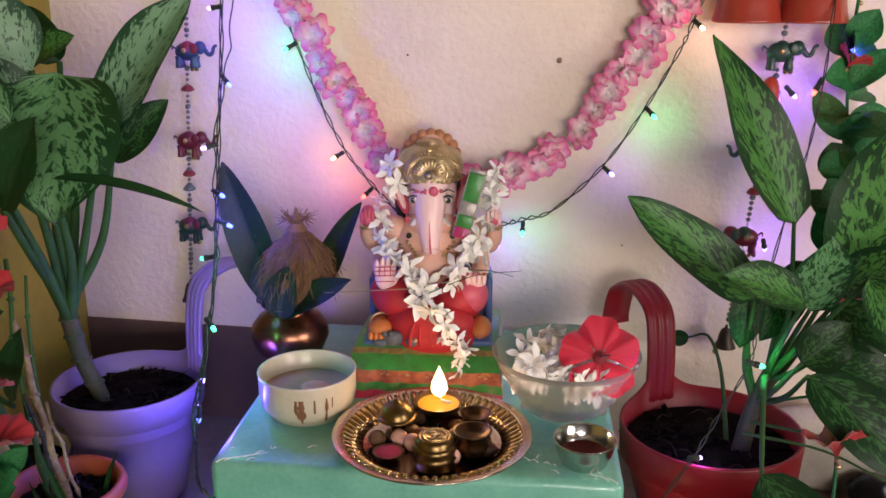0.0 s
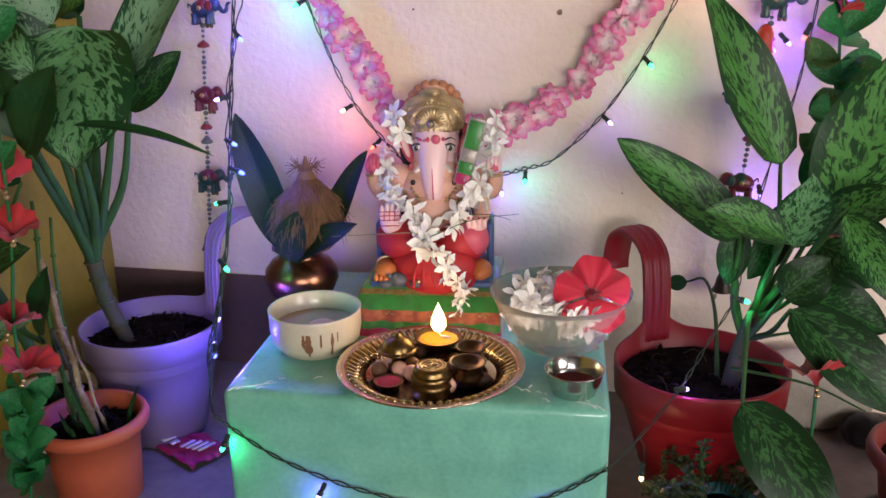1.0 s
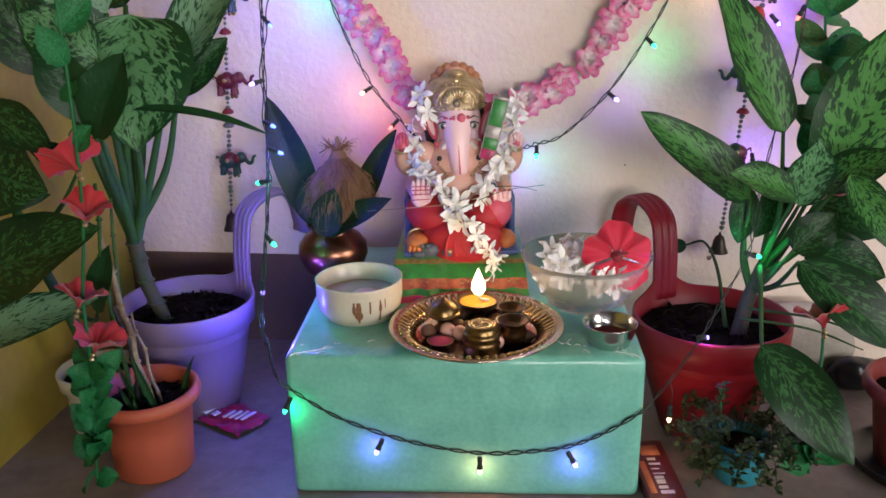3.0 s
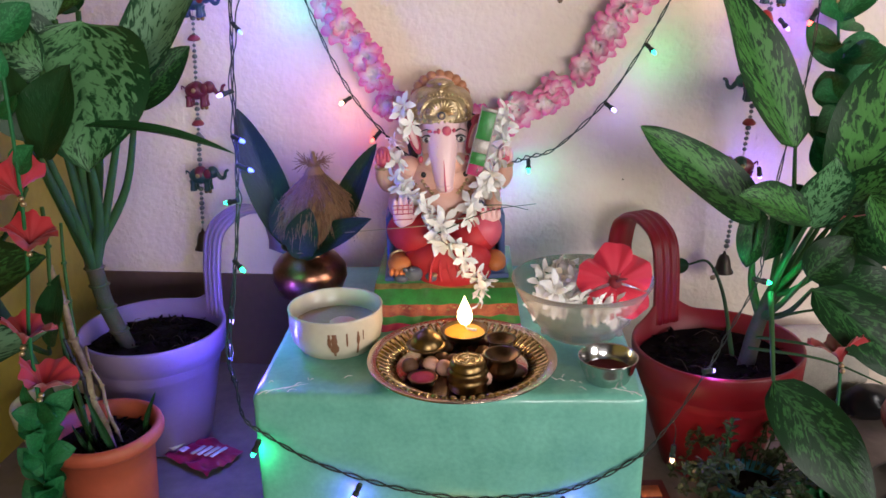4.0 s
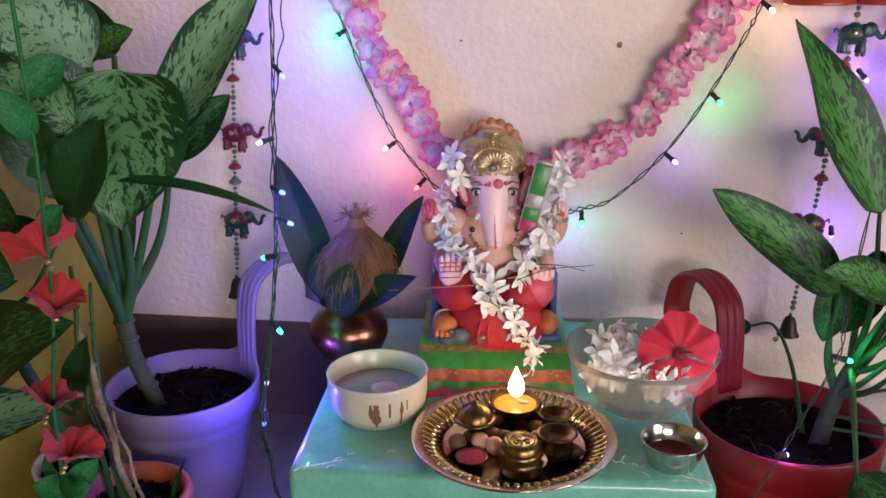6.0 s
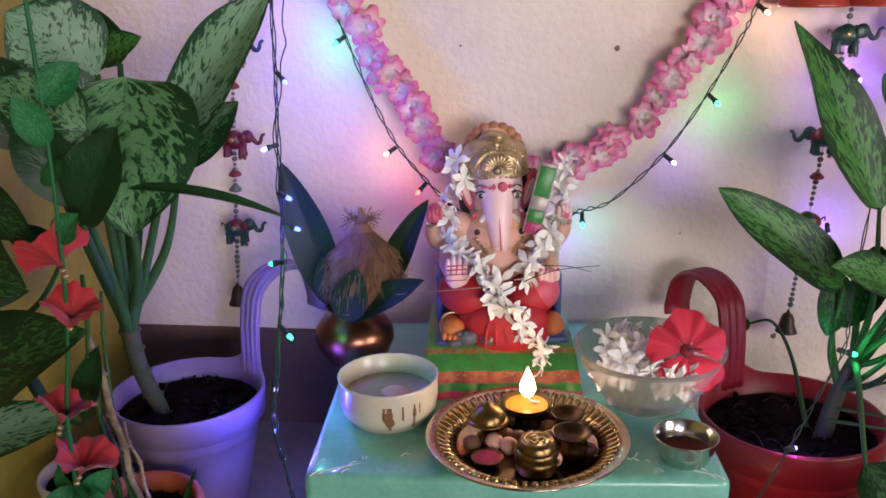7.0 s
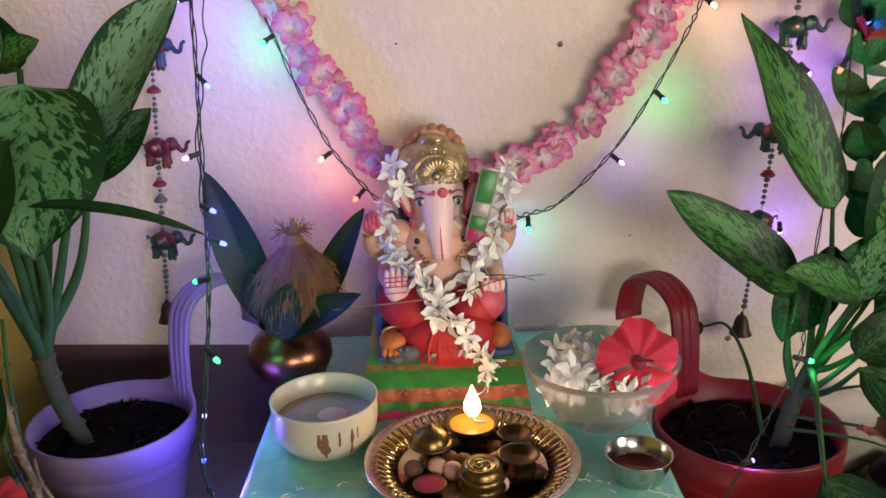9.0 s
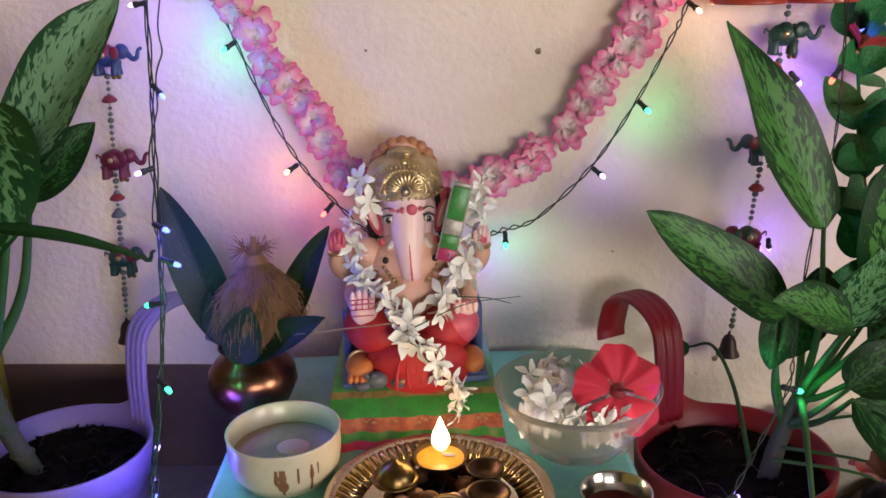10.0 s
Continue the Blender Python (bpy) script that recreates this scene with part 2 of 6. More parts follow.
DAMP = material("dry_grass_stalk", (0.35, 0.28, 0.16), 0.8)

GLASS = bpy.data.materials.new("clear_glass")
GLASS.use_nodes = True
gp = GLASS.node_tree.nodes["Principled BSDF"]
gp.inputs["Base Color"].default_value = (0.66, 0.62, 0.56, 1)
gp.inputs["Transmission Weight"].default_value, gp.inputs["Roughness"].default_value, gp.inputs["IOR"].default_value = 0.88, 0.26, 1.14


# ---- shape helpers ----
def part(name, bm, mat, parent=None, label="", smooth=True, mats=None):
    """Links a bmesh as one mesh object, under a thing or part if given."""
    me = bpy.data.meshes.new(name)
    bm.normal_update()
    for f in bm.faces:
        f.smooth = smooth
    bm.to_mesh(me)
    bm.free()
    for k in (mats or [mat]):
        me.materials.append(k)
    ob = new(name, me)
    if parent:
        ob.parent = parent
    if label:
        tagged(ob, label)
    return ob


def again(ob, m, parent=None, name=None):
    """Another object on the same mesh, at the pose m."""
    o = new(name or ob.name.split(".")[0], ob.data)
    o.matrix_basis = m
    o.parent = parent or ob.parent
    return o


def thing(name, at=(0, 0, 0), label="", category="", group="", kind="", turn=0):
    e = new(name)
    e.empty_display_size = 0.02
    e.matrix_basis = pose(*at, 0, 0, turn)
    return tagged(e, label, category, group, kind)


def lathe(profile, n=40, wave=0.0, waves=0, bm=None, at=(0, 0, 0), mi=0, tilt=None):
    """Turned body from (radius, height) pairs; wave gives fluted rims by the third value of a pair."""
    bm = bm or bmesh.new()
    m = Matrix.Translation(at) @ (tilt or Matrix())
    rings = []
    for row in profile:
        r, z, w = (*row, 0)[:3]
        if r < 1e-6:
            rings.append([bm.verts.new(m @ Vector((0, 0, z)))])
            continue
        ring = []
        for k in range(n):
            a = 2 * math.pi * k / n
            s = r * (1 + wave * w * math.cos(waves * a))
            ring.append(bm.verts.new(m @ Vector((s * math.cos(a), s * math.sin(a), z + w * wave * 0.6 * r * math.sin(waves * a)))))
        rings.append(ring)
    for p, q in zip(rings, rings[1:]):
        for k in range(n):
            a, b = p[k % len(p)], p[(k + 1) % len(p)]
            c, d = q[(k + 1) % len(q)], q[k % len(q)]
            vs = []
            for v in (a, b, c, d):
                if v not in vs:
                    vs.append(v)
            if len(vs) > 2:
                bm.faces.new(vs).material_index = mi
    return bm


def spline(points, steps=8):
    """Catmull-Rom through the points."""
    ps = [Vector(p) for p in points]
    ps = [ps[0] * 2 - ps[1]] + ps + [ps[-1] * 2 - ps[-2]]
    out = []
    for i in range(1, len(ps) - 2):
        p0, p1, p2, p3 = ps[i - 1:i + 3]
        for k in range(steps):
            t = k / steps
            out.append(0.5 * (2 * p1 + (p2 - p0) * t + (2 * p0 - 5 * p1 + 4 * p2 - p3) * t * t + (3 * p1 - p0 - 3 * p2 + p3) * t ** 3))
    return out + [ps[-2]]


def tube(points, r0, r1=None, n=8, bm=None, mi=0, section=None, cap=True):
    """Sweeps a round, or the given flat section, along the points, tapering from r0 to r1."""
    bm = bm or bmesh.new()
    pts = [Vector(p) for p in points]
    r1 = r0 if r1 is None else r1
    rings, side = [], None
    for i, p in enumerate(pts):
        d = (pts[min(i + 1, len(pts) - 1)] - pts[max(i - 1, 0)]).normalized()
        if side is None:
            side = d.orthogonal().normalized() if section is None else d.cross(Vector((0, 1, 0))).normalized()
        side = (side - d * side.dot(d)).normalized()
        up = d.cross(side)
        f = i / max(1, len(pts) - 1)
        r = r0 + (r1 - r0) * f
        if section is None:
            ring = [bm.verts.new(p + (side * math.cos(2 * math.pi * k / n) + up * math.sin(2 * math.pi * k / n)) * r) for k in range(n)]
        else:
            ring = [bm.verts.new(p + side * sx + up * sy) for sx, sy in section]
        rings.append(ring)
    m = len(rings[0])
    for p, q in zip(rings, rings[1:]):
        for k in range(m):
            bm.faces.new((p[k], p[(k + 1) % m], q[(k + 1) % m], q[k])).material_index = mi
    if cap:
        bm.faces.new(rings[0][::-1]).material_index = mi
        bm.faces.new(rings[-1]).material_index = mi
    return bm


def ball(bm, at, size, mi=0, u=12, v=8, turn=None):
    """An ellipsoid of the given half sizes, added to bm."""
    m = Matrix.Translation(at) @ (turn or Matrix()) @ Matrix.Diagonal((*size, 1))
    out = bmesh.ops.create_uvsphere(bm, u_segments=u, v_segments=v, radius=1, matrix=m)
    for f in {f for w in out["verts"] for f in w.link_faces}:
        f.material_index = mi
    return bm


def slab(bm, lo, hi, bevel=0.0, mi=0, m=None, seg=2):
    """A box from lo to hi, with rounded edges."""
    lo, hi = Vector(lo), Vector(hi)
    out = bmesh.ops.create_cube(bm, size=1, matrix=(m or Matrix()) @ Matrix.Translation((lo + hi) / 2) @ Matrix.Diagonal((*(hi - lo), 1)))
    fs = {f for w in out["verts"] for f in w.link_faces}
    for f in fs:
        f.material_index = mi
    if bevel:
        es = list({e for f in fs for e in f.edges})
        out = bmesh.ops.bevel(bm, geom=es, offset=bevel, segments=seg, affect="EDGES", profile=0.5)
        for f in out["faces"]:
            f.material_index = mi
    return bm


def blade(length, width, arch=0.15, fold=0.12, wavy=0.0, shape=0.85, tip=1.0, nu=6, nv=14, twist=0.0, seed=0, bm=None, m=None, mi=0, blunt=0.0, base=0.75):
    """A leaf or petal along +y from the origin, face up, arching down to its tip, with uv across and along."""
    bm = bm or bmesh.new()
    m = m or Matrix()
    uvl = bm.loops.layers.uv.get("leaf") or bm.loops.layers.uv.new("leaf")
    rng = random.Random(seed)
    ph = rng.uniform(0, 6)
    grid = []
    for j in range(nv + 1):
        v = j / nv
        w = width / 2 * (math.sin(math.pi * min(1, v ** shape)) ** (base if v ** shape < 0.5 else 0.75) if v < 1 else 0) * (1 - (1 - tip) * v)
        w = w * (1 - blunt) + blunt * width / 2 * min(1.0, 0.12 + 1.25 * v ** 0.8)
        w = max(w, width * 0.012)
        row = []
        tw = twist * v
        for i in range(nu + 1):
            u = i / nu * 2 - 1
            x = u * w
            z = abs(u) * w * fold * 2 - arch * length * v * v * 1.0 + wavy * width * math.sin(v * 9 + ph + (1.5 if u > 0 else 0)) * abs(u) ** 2
            y = length * (v - 0.25 * abs(arch) * v ** 3) - blunt * 0.30 * length * abs(u) ** 2.4 * v
            row.append(bm.verts.new(m @ Vector((x * math.cos(tw) - (z * 0.0), y, z + x * math.sin(tw)))))
        grid.append(row)
    for j in range(nv):
        for i in range(nu):
            f = bm.faces.new((grid[j][i], grid[j][i + 1], grid[j + 1][i + 1], grid[j + 1][i]))
            f.material_index = mi
            for lo, (a, b) in zip(f.loops, ((i, j), (i + 1, j), (i + 1, j + 1), (i, j + 1))):
                lo[uvl].uv = (a / nu, b / nv)
    return bm


def toward(base, tip, face):
    """Pose whose +y runs from base to tip and whose +z turns towards face."""
    y = (Vector(tip) - Vector(base)).normalized()
    z = Vector(face)
    z = (z - y * z.dot(y)).normalized()
    x = y.cross(z)
    m = Matrix((x, y, z)).transposed().to_4x4()
    return Matrix.Translation(base) @ m


def leaf(parent, mat, base, tip, width, face=(0.1, -1, 0.5), arch=0.12, fold=0.12, wavy=0.03, shape=0.85, seed=0, twist=0.0):
    """A leaf from base to tip, its upper side towards face."""
    base, tip = Vector(base), Vector(tip)
    L = (tip - base).length
    m = toward(base, tip + Vector(face).normalized() * arch * L * 0.9, face)
    return part("leaf", blade(L * (1 + 0.3 * arch), width, arch, fold, wavy, shape, twist=twist, seed=seed, m=m, base=0.58, nu=8, nv=18), mat, parent)


# ---- the room ----
def wall(name, lo, hi, mat, label):
    return tagged(part(name, slab(bmesh.new(), lo, hi), mat, smooth=False), label, "wall", kind="structure")


WALL_Y = 1.535
GROUND = 0.04
wall("wall_north", (-1.15, WALL_Y, 0), (2.2, WALL_Y + 0.15, 2.6), PLASTER, "cream plastered wall with a rough uneven surface")
wall("wall_west", (-1.15, -2.2, 0), (-1.0, WALL_Y, 2.6), YELLOW, "olive yellow painted wall beside the plants")
# unseen south wall pieces frame the front light and block its low part
wall("wall_south", (-1.15, -2.35, 0), (0.25, -2.2, 2.6), UNSEEN_WALL, "plain unseen dull brown wall added beside the front light's opening")
wall("wall_south_east", (2.0, -2.35, 0), (2.2, -2.2, 2.6), UNSEEN_WALL, "plain unseen dull brown wall added beside the front light's opening")
wall("wall_south_lintel", (0.25, -2.35, 1.7), (2.0, -2.2, 2.6), UNSEEN_WALL, "plain unseen dull brown wall added over the front light's opening")
wall("wall_south_low", (0.25, -2.35, 0), (2.0, -2.2, 0.6), UNSEEN_WALL, "plain unseen dull brown wall added to block the front light low down")
wall("wall_east_low", (2.2, -2.35, 0), (2.35, WALL_Y + 0.15, 0.45), UNSEEN_WALL, "plain unseen dull brown wall below the window, dark to cut bounce")
wall("wall_east_high", (2.2, -2.35, 1.5), (2.35, WALL_Y + 0.15, 2.6), UNSEEN_WALL, "plain unseen dull brown wall over the window, dark to cut bounce")
wall("wall_east_south", (2.2, -2.35, 0.45), (2.35, -0.87, 1.5), UNSEEN_WALL, "plain unseen dull brown wall beside the window, dark to cut bounce")
wall("wall_east_north", (2.2, 0.17, 0.45), (2.35, WALL_Y + 0.15, 1.5), UNSEEN_WALL, "plain unseen dull brown wall beside the window, dark to cut bounce")
tagged(part("floor", slab(bmesh.new(), (-1.15, -2.35, -0.1), (2.35, WALL_Y + 0.15, GROUND)), CEMENT, smooth=False),
       "stained grey brown cement floor", "floor", kind="structure")
tagged(part("ceiling", slab(bmesh.new(), (-1.15, -2.35, 2.6), (2.35, WALL_Y + 0.15, 2.7)), UNSEEN_CEILING, smooth=False),
       "plain unseen dull grey ceiling, dark to cut bounce", "ceiling", kind="structure")

# dull brown band low on the wall, ending behind the box
LOW_BAND = material("dull_brown_band", (0.13, 0.075, 0.055), 0.7, second=(0.09, 0.05, 0.04), scale=7, bump=0.25, bump_scale=60)
tagged(part("wall_low_band", slab(bmesh.new(), (-1.0, WALL_Y - 0.006, GROUND), (-0.05, WALL_Y, 0.25), 0.002), LOW_BAND, smooth=False),
       "dull brown band low along the wall", "skirting", kind="structure")

# ---- the wrapped box that serves as altar ----
TOP = 0.29
altar = thing("altar_box", (-0.180, 0.970, 0), "cardboard box wrapped in teal gift paper under clear film", "box", turn=4)
bm = slab(bmesh.new(), (-0.281, 0.0, GROUND), (0.281, 0.535, TOP), 0.012, seg=3)
bmesh.ops.subdivide_edges(bm, edges=[e for e in bm.edges if e.calc_length() > 0.2], cuts=14, use_grid_fill=True)
for v in bm.verts:
    v.co.z += 0.0022 * noise.noise(v.co * 9) * (v.co.z > 0.10)
    v.co.y += 0.0030 * noise.noise(v.co * 7 + Vector((3, 1, 5)))
part("wrapped_body", bm, TEAL, altar)
# crumpled film folds at the front corners, their glints drawn as opaque white
for sx in (-1, 1):
    bm = bmesh.new()
    for k in range(4):
        a = Vector((sx * (0.272 - 0.011 * k), 0.004 + 0.004 * k, TOP - 0.001))
        tube(spline([a, a + Vector((-sx * 0.010, 0.008, 0.0022)), a + Vector((-sx * (0.022 + 0.008 * k), 0.010 + 0.005 * k, 0.0005))], 4), 0.0012, 0.0004, 6, bm)
    part("film_fold", bm, FILM_GLINT, altar, "glossy plastic film creases with glints drawn in white")

# more film creases near the front edge, white in place of highlights
rng = random.Random(41)
for k in range(16):
    sx = 1 if k < 10 else -1
    a = Vector((sx * rng.uniform(0.150, 0.272), rng.uniform(0.004, 0.060), TOP + 0.0006))
    b = a + Vector((rng.uniform(-0.016, 0.016), rng.uniform(-0.006, 0.010), rng.uniform(0.0, 0.0012)))
    part("film_fold", tube(spline([a, (a + b) / 2 + Vector((0, 0.002, 0.0014)), b], 4), 0.0008, 0.0003, 5), FILM_GLINT, altar, "glossy plastic film crease with its glint drawn in white")

# ---- statue on its cloth-covered pedestal ----
ped = thing("pedestal", (-0.213, 1.240, TOP), "low block draped in striped green orange and pink silk", "pedestal", turn=5)
PH = 0.064
rows = [(0.0, 3), (0.0105, 3), (0.0115, 0), (0.021, 0), (0.022, 1), (0.0365, 1), (0.0375, 0), (0.057, 0), (0.058, 2), (0.0625, 2), (PH, 2), (PH, 0)]
nx = 40
bm = bmesh.new()
grid = []
for k, (z, mi) in enumerate(rows):
    w = 0.117 + 0.010 * (1 - z / PH)
    back = k == len(rows) - 1
    row = []
    for i in range(nx + 1):
        u = i / nx * 2 - 1
        f = 1 - z / PH
        fold_ = 0.0040 * math.sin(i * 0.9 + 1.3 * f) * f + 0.0022 * noise.noise(Vector((i * 0.35, z * 60, 1.5)))
        row.append(bm.verts.new((u * w, (0.19 if back else -0.052 * f ** 1.1) + fold_ - 0.006 * math.sin(math.pi * f), z + 0.0016 * noise.noise(Vector((i * 0.3, k, 4))) * (0 < k < 11))))
    grid.append(row)
for k in range(len(rows) - 1):
    for i in range(nx):
        bm.faces.new((grid[k][i], grid[k][i + 1], grid[k + 1][i + 1], grid[k + 1][i])).material_index = rows[k + 1][1]
part("draped_cloth", bm, None, ped, "striped silk with gold zari border", mats=[SILK_GREEN, SILK_ORANGE, SILK_GOLD, SILK_PINK])
for s_ in (-1, 1):
    bm = bmesh.new()
    side = [[bm.verts.new((s_ * (0.117 + 0.010 * (1 - z / PH) + 0.0004), y0 * t_ + (1 - t_) * (-0.052 * (1 - z / PH) ** 1.1 - 0.004), z)) for z, mi in rows[:-1]] for t_, y0 in ((0.0, 0.19), (0.04, 0.19), (1.0, 0.19))]
    for j in range(2):
        for k in range(len(rows) - 2):
            bm.faces.new((side[j][k], side[j][k + 1], side[j + 1][k + 1], side[j + 1][k])).material_index = 2 if j == 0 else rows[k + 1][1]
    part("cloth_side", bm, None, ped, mats=[SILK_GREEN, SILK_ORANGE, SILK_GOLD, SILK_PINK])
bm = bmesh.new()
for k in range(22):
    x_ = -0.11 + 0.0105 * k
    ball(bm, (x_, -0.030 + 0.0015 * math.sin(k * 2.1), 0.029 + 0.003 * math.sin(k * 1.7)), (0.0034, 0.0014, 0.0022), 0, 8, 5)
    ball(bm, (x_ + 0.005, -0.0275, 0.0335), (0.0022, 0.0012, 0.0016), 0, 6, 4)
part("brocade_motif", bm, SILK_GOLD, ped, "woven gold motifs")
part("block", slab(bmesh.new(), (-0.108, 0.004, 0), (0.108, 0.187, PH - 0.003), 0.003), SILK_PINK, ped)


def statue():
    """Seated elephant-headed clay figure, one plain mesh; local x to its left as seen, y back, z up from the pedestal."""
    M = [SKIN, PALE, RED_PAINT, GOLD, ROSE, BLACK, ORANGE_PAINT, GREY_PAINT, BLUE_PAINT, WHITE_PAINT, TAN_PAINT, ANTIQUE]
    bm = bmesh.new()
    # plinth, blue throne sides and backrest
    slab(bm, (-0.106, -0.072, 0.0), (0.104, 0.085, 0.010), 0.003, 8)
    slab(bm, (-0.100, -0.066, 0.010), (0.098, 0.080, 0.014), 0.002, 8)
    for s in (-1, 1):
        slab(bm, (s * 0.098 - 0.006, 0.0, 0.010), (s * 0.098 + 0.006, 0.080, 0.095), 0.005, 8)
        ball(bm, (s * 0.082, -0.040, 0.022), (0.020, 0.032, 0.018), 6, 16, 10)
    ball(bm, (0, 0.075, 0.09), (0.092, 0.026, 0.090), 8, 20, 14)
    # crossed legs in a red lower garment, the fall of cloth between them
    ball(bm, (-0.052, -0.006, 0.066), (0.050, 0.058, 0.040), 2, 22, 14, pose(0, 0, 0, 0, 14, 20))
    ball(bm, (0.050, -0.006, 0.064), (0.046, 0.056, 0.040), 2, 22, 14, pose(0, 0, 0, 0, -14, -20))
    ball(bm, (0.066, -0.022, 0.076), (0.030, 0.034, 0.034), 4, 18, 12, pose(0, 0, 0, 0, -20, -10))
    ball(bm, (-0.010, -0.040, 0.036), (0.062, 0.036, 0.030), 2, 20, 12)
    ball(bm, (0.0, 0.02, 0.050), (0.080, 0.050, 0.042), 2, 20, 12)
    ball(bm, (0.006, -0.052, 0.030), (0.070, 0.036, 0.040), 2, 30, 18)
    ball(bm, (0.012, -0.066, 0.012), (0.062, 0.026, 0.030), 2, 30, 18)
    for k in range(6):
        x = -0.040 + 0.018 * k
        tube(spline([(x * 0.5, -0.078, 0.052), (x * 0.8 + 0.004, -0.088, 0.030), (x + 0.010, -0.0905, 0.006)], 6), 0.0020, 0.0030, 8, bm, 2)
    # foot with toes, ankle band, small grey mouse
    ball(bm, (-0.080, -0.058, 0.026), (0.020, 0.022, 0.016), 6, 14, 10, pose(0, 0, 0, 0, 0, -15))
    for k in range(4):
        ball(bm, (-0.094 + 0.008 * k, -0.078, 0.020 - 0.001 * k), (0.0046, 0.008, 0.007), 6, 9, 7)
    tube([(-0.078 + 0.019 * math.cos(a), -0.050 + 0.010 * math.sin(a), 0.036 + 0.010 * math.sin(a)) for a in np.linspace(0, 6.28, 15)], 0.0025, 0.0025, 6, bm, 3, cap=False)
    ball(bm, (-0.058, -0.078, 0.016), (0.017, 0.012, 0.013), 7, 14, 10)
    ball(bm, (-0.078, -0.084, 0.010), (0.012, 0.008, 0.007), 7, 12, 8)
    for s in (-1, 1):
        ball(bm, (-0.066 + 0.005 * s, -0.086, 0.026), (0.0042, 0.002, 0.0045), 7, 8, 6)
    ball(bm, (-0.026, -0.082, 0.012), (0.012, 0.009, 0.009), 7, 12, 8)
    ball(bm, (-0.022, -0.088, 0.017), (0.005, 0.004, 0.004), 3, 8, 6)
    # belly, chest, neck and shoulders
    ball(bm, (0, 0.022, 0.112), (0.056, 0.046, 0.042), 0, 24, 16)
    ball(bm, (0, 0.034, 0.152), (0.062, 0.040, 0.044), 0, 24, 16)
    ball(bm, (0, 0.030, 0.180), (0.044, 0.034, 0.030), 0, 20, 12)
    for s in (-1, 1):
        ball(bm, (s * 0.062, 0.040, 0.166), (0.025, 0.025, 0.028), 0, 16, 12)
        # upper arms go out and up, the raised fists beside the head
        tube(spline([(s * 0.062, 0.045, 0.165), (s * 0.096, 0.040, 0.146), (s * 0.106, 0.025, 0.165), (s * 0.104, 0.014, 0.184)], 6), 0.019, 0.0115, 12, bm, 0)
        ball(bm, (s * 0.104, 0.010, 0.200), (0.0135, 0.013, 0.019), 4 if s < 0 else 1, 14, 10)
        for k in range(4):
            ball(bm, (s * (0.095 + 0.006 * k), -0.003, 0.207 - 0.004 * abs(k - 1.3)), (0.0040, 0.0065, 0.0115), 4 if s < 0 else 1, 9, 7)
        ball(bm, (s * 0.104, -0.004, 0.197), (0.0085, 0.006, 0.0085), 4, 10, 8)
        tube([(s * 0.104 + 0.0135 * math.cos(a), 0.014 + 0.0135 * math.sin(a), 0.181) for a in np.linspace(0, 6.28, 15)], 0.003, 0.003, 6, bm, 3, cap=False)
        tube([(s * 0.095 + 0.019 * math.cos(a), 0.040 + 0.006 * math.sin(a), 0.150 + 0.018 * math.sin(a)) for a in np.linspace(0, 6.28, 15)], 0.003, 0.003, 6, bm, 3, cap=False)
        # lower arms come forward
        tube(spline([(s * 0.064, 0.032, 0.160), (s * 0.084, 0.010, 0.118), (s * 0.073, -0.030, 0.100)], 6), 0.018, 0.0125, 12, bm, 0)
        tube([(s * 0.074 + 0.014 * math.cos(a), -0.024 + 0.004 * math.sin(a), 0.100 + 0.014 * math.sin(a)) for a in np.linspace(0, 6.28, 15)], 0.0028, 0.0028, 6, bm, 3, cap=False)
    # blessing palm held upright with painted lines
    ball(bm, (-0.071, -0.040, 0.106), (0.0185, 0.010, 0.020), 1, 16, 12)
    for k in range(4):
        top = 0.136 - 0.0022 * abs(k - 1.4) ** 1.6
        ball(bm, (-0.0855 + 0.0090 * k, -0.042, top - 0.008), (0.0048, 0.0062, 0.0155), 1, 10, 8)
        tube([(-0.0810 + 0.0090 * k, -0.0490, 0.112), (-0.0810 + 0.0090 * k, -0.0488, top - 0.006)], 0.0008, 0.0008, 5, bm, 4)
    ball(bm, (-0.0520, -0.042, 0.112), (0.0046, 0.0055, 0.0125), 1, 9, 7, pose(0, 0, 0, 0, 24, 0))
    for k, z in enumerate((0.104, 0.114, 0.122, 0.129)):
        tube([(-0.0885, -0.0500, z), (-0.0560, -0.0500, z + 0.001)], 0.0010, 0.0010, 5, bm, 4)
    # other palm holds a sweet, fingers curled up
    ball(bm, (0.075, -0.036, 0.104), (0.0180, 0.012, 0.0130), 1, 14, 10)
    for k in range(4):
        ball(bm, (0.0620 + 0.0088 * k, -0.045, 0.111 - 0.0015 * abs(k - 1.5)), (0.0044, 0.0070, 0.0110), 1, 9, 7)
        ball(bm, (0.0620 + 0.0088 * k, -0.0505, 0.119), (0.0030, 0.0022, 0.0028), 4, 7, 5)
    # head: brow, cheeks, long straight trunk
    ball(bm, (0, 0.052, 0.232), (0.0435, 0.040, 0.040), 1, 28, 20)
    ball(bm, (0, 0.044, 0.205), (0.0375, 0.034, 0.036), 1, 24, 16)
    ball(bm, (-0.003, 0.028, 0.236), (0.030, 0.022, 0.026), 1, 20, 14)
    trunk = spline([(-0.002, 0.046, 0.262), (-0.002, 0.034, 0.242), (-0.002, 0.022, 0.220), (-0.002, 0.010, 0.195), (-0.001, 0.001, 0.168), (0.0, -0.006, 0.147)], 7)
    tube(trunk, 0.0370, 0.0140, 28, bm, 1)
    ball(bm, trunk[-1], (0.0150, 0.0145, 0.0095), 1, 18, 12)
    n_t = len(trunk) - 1
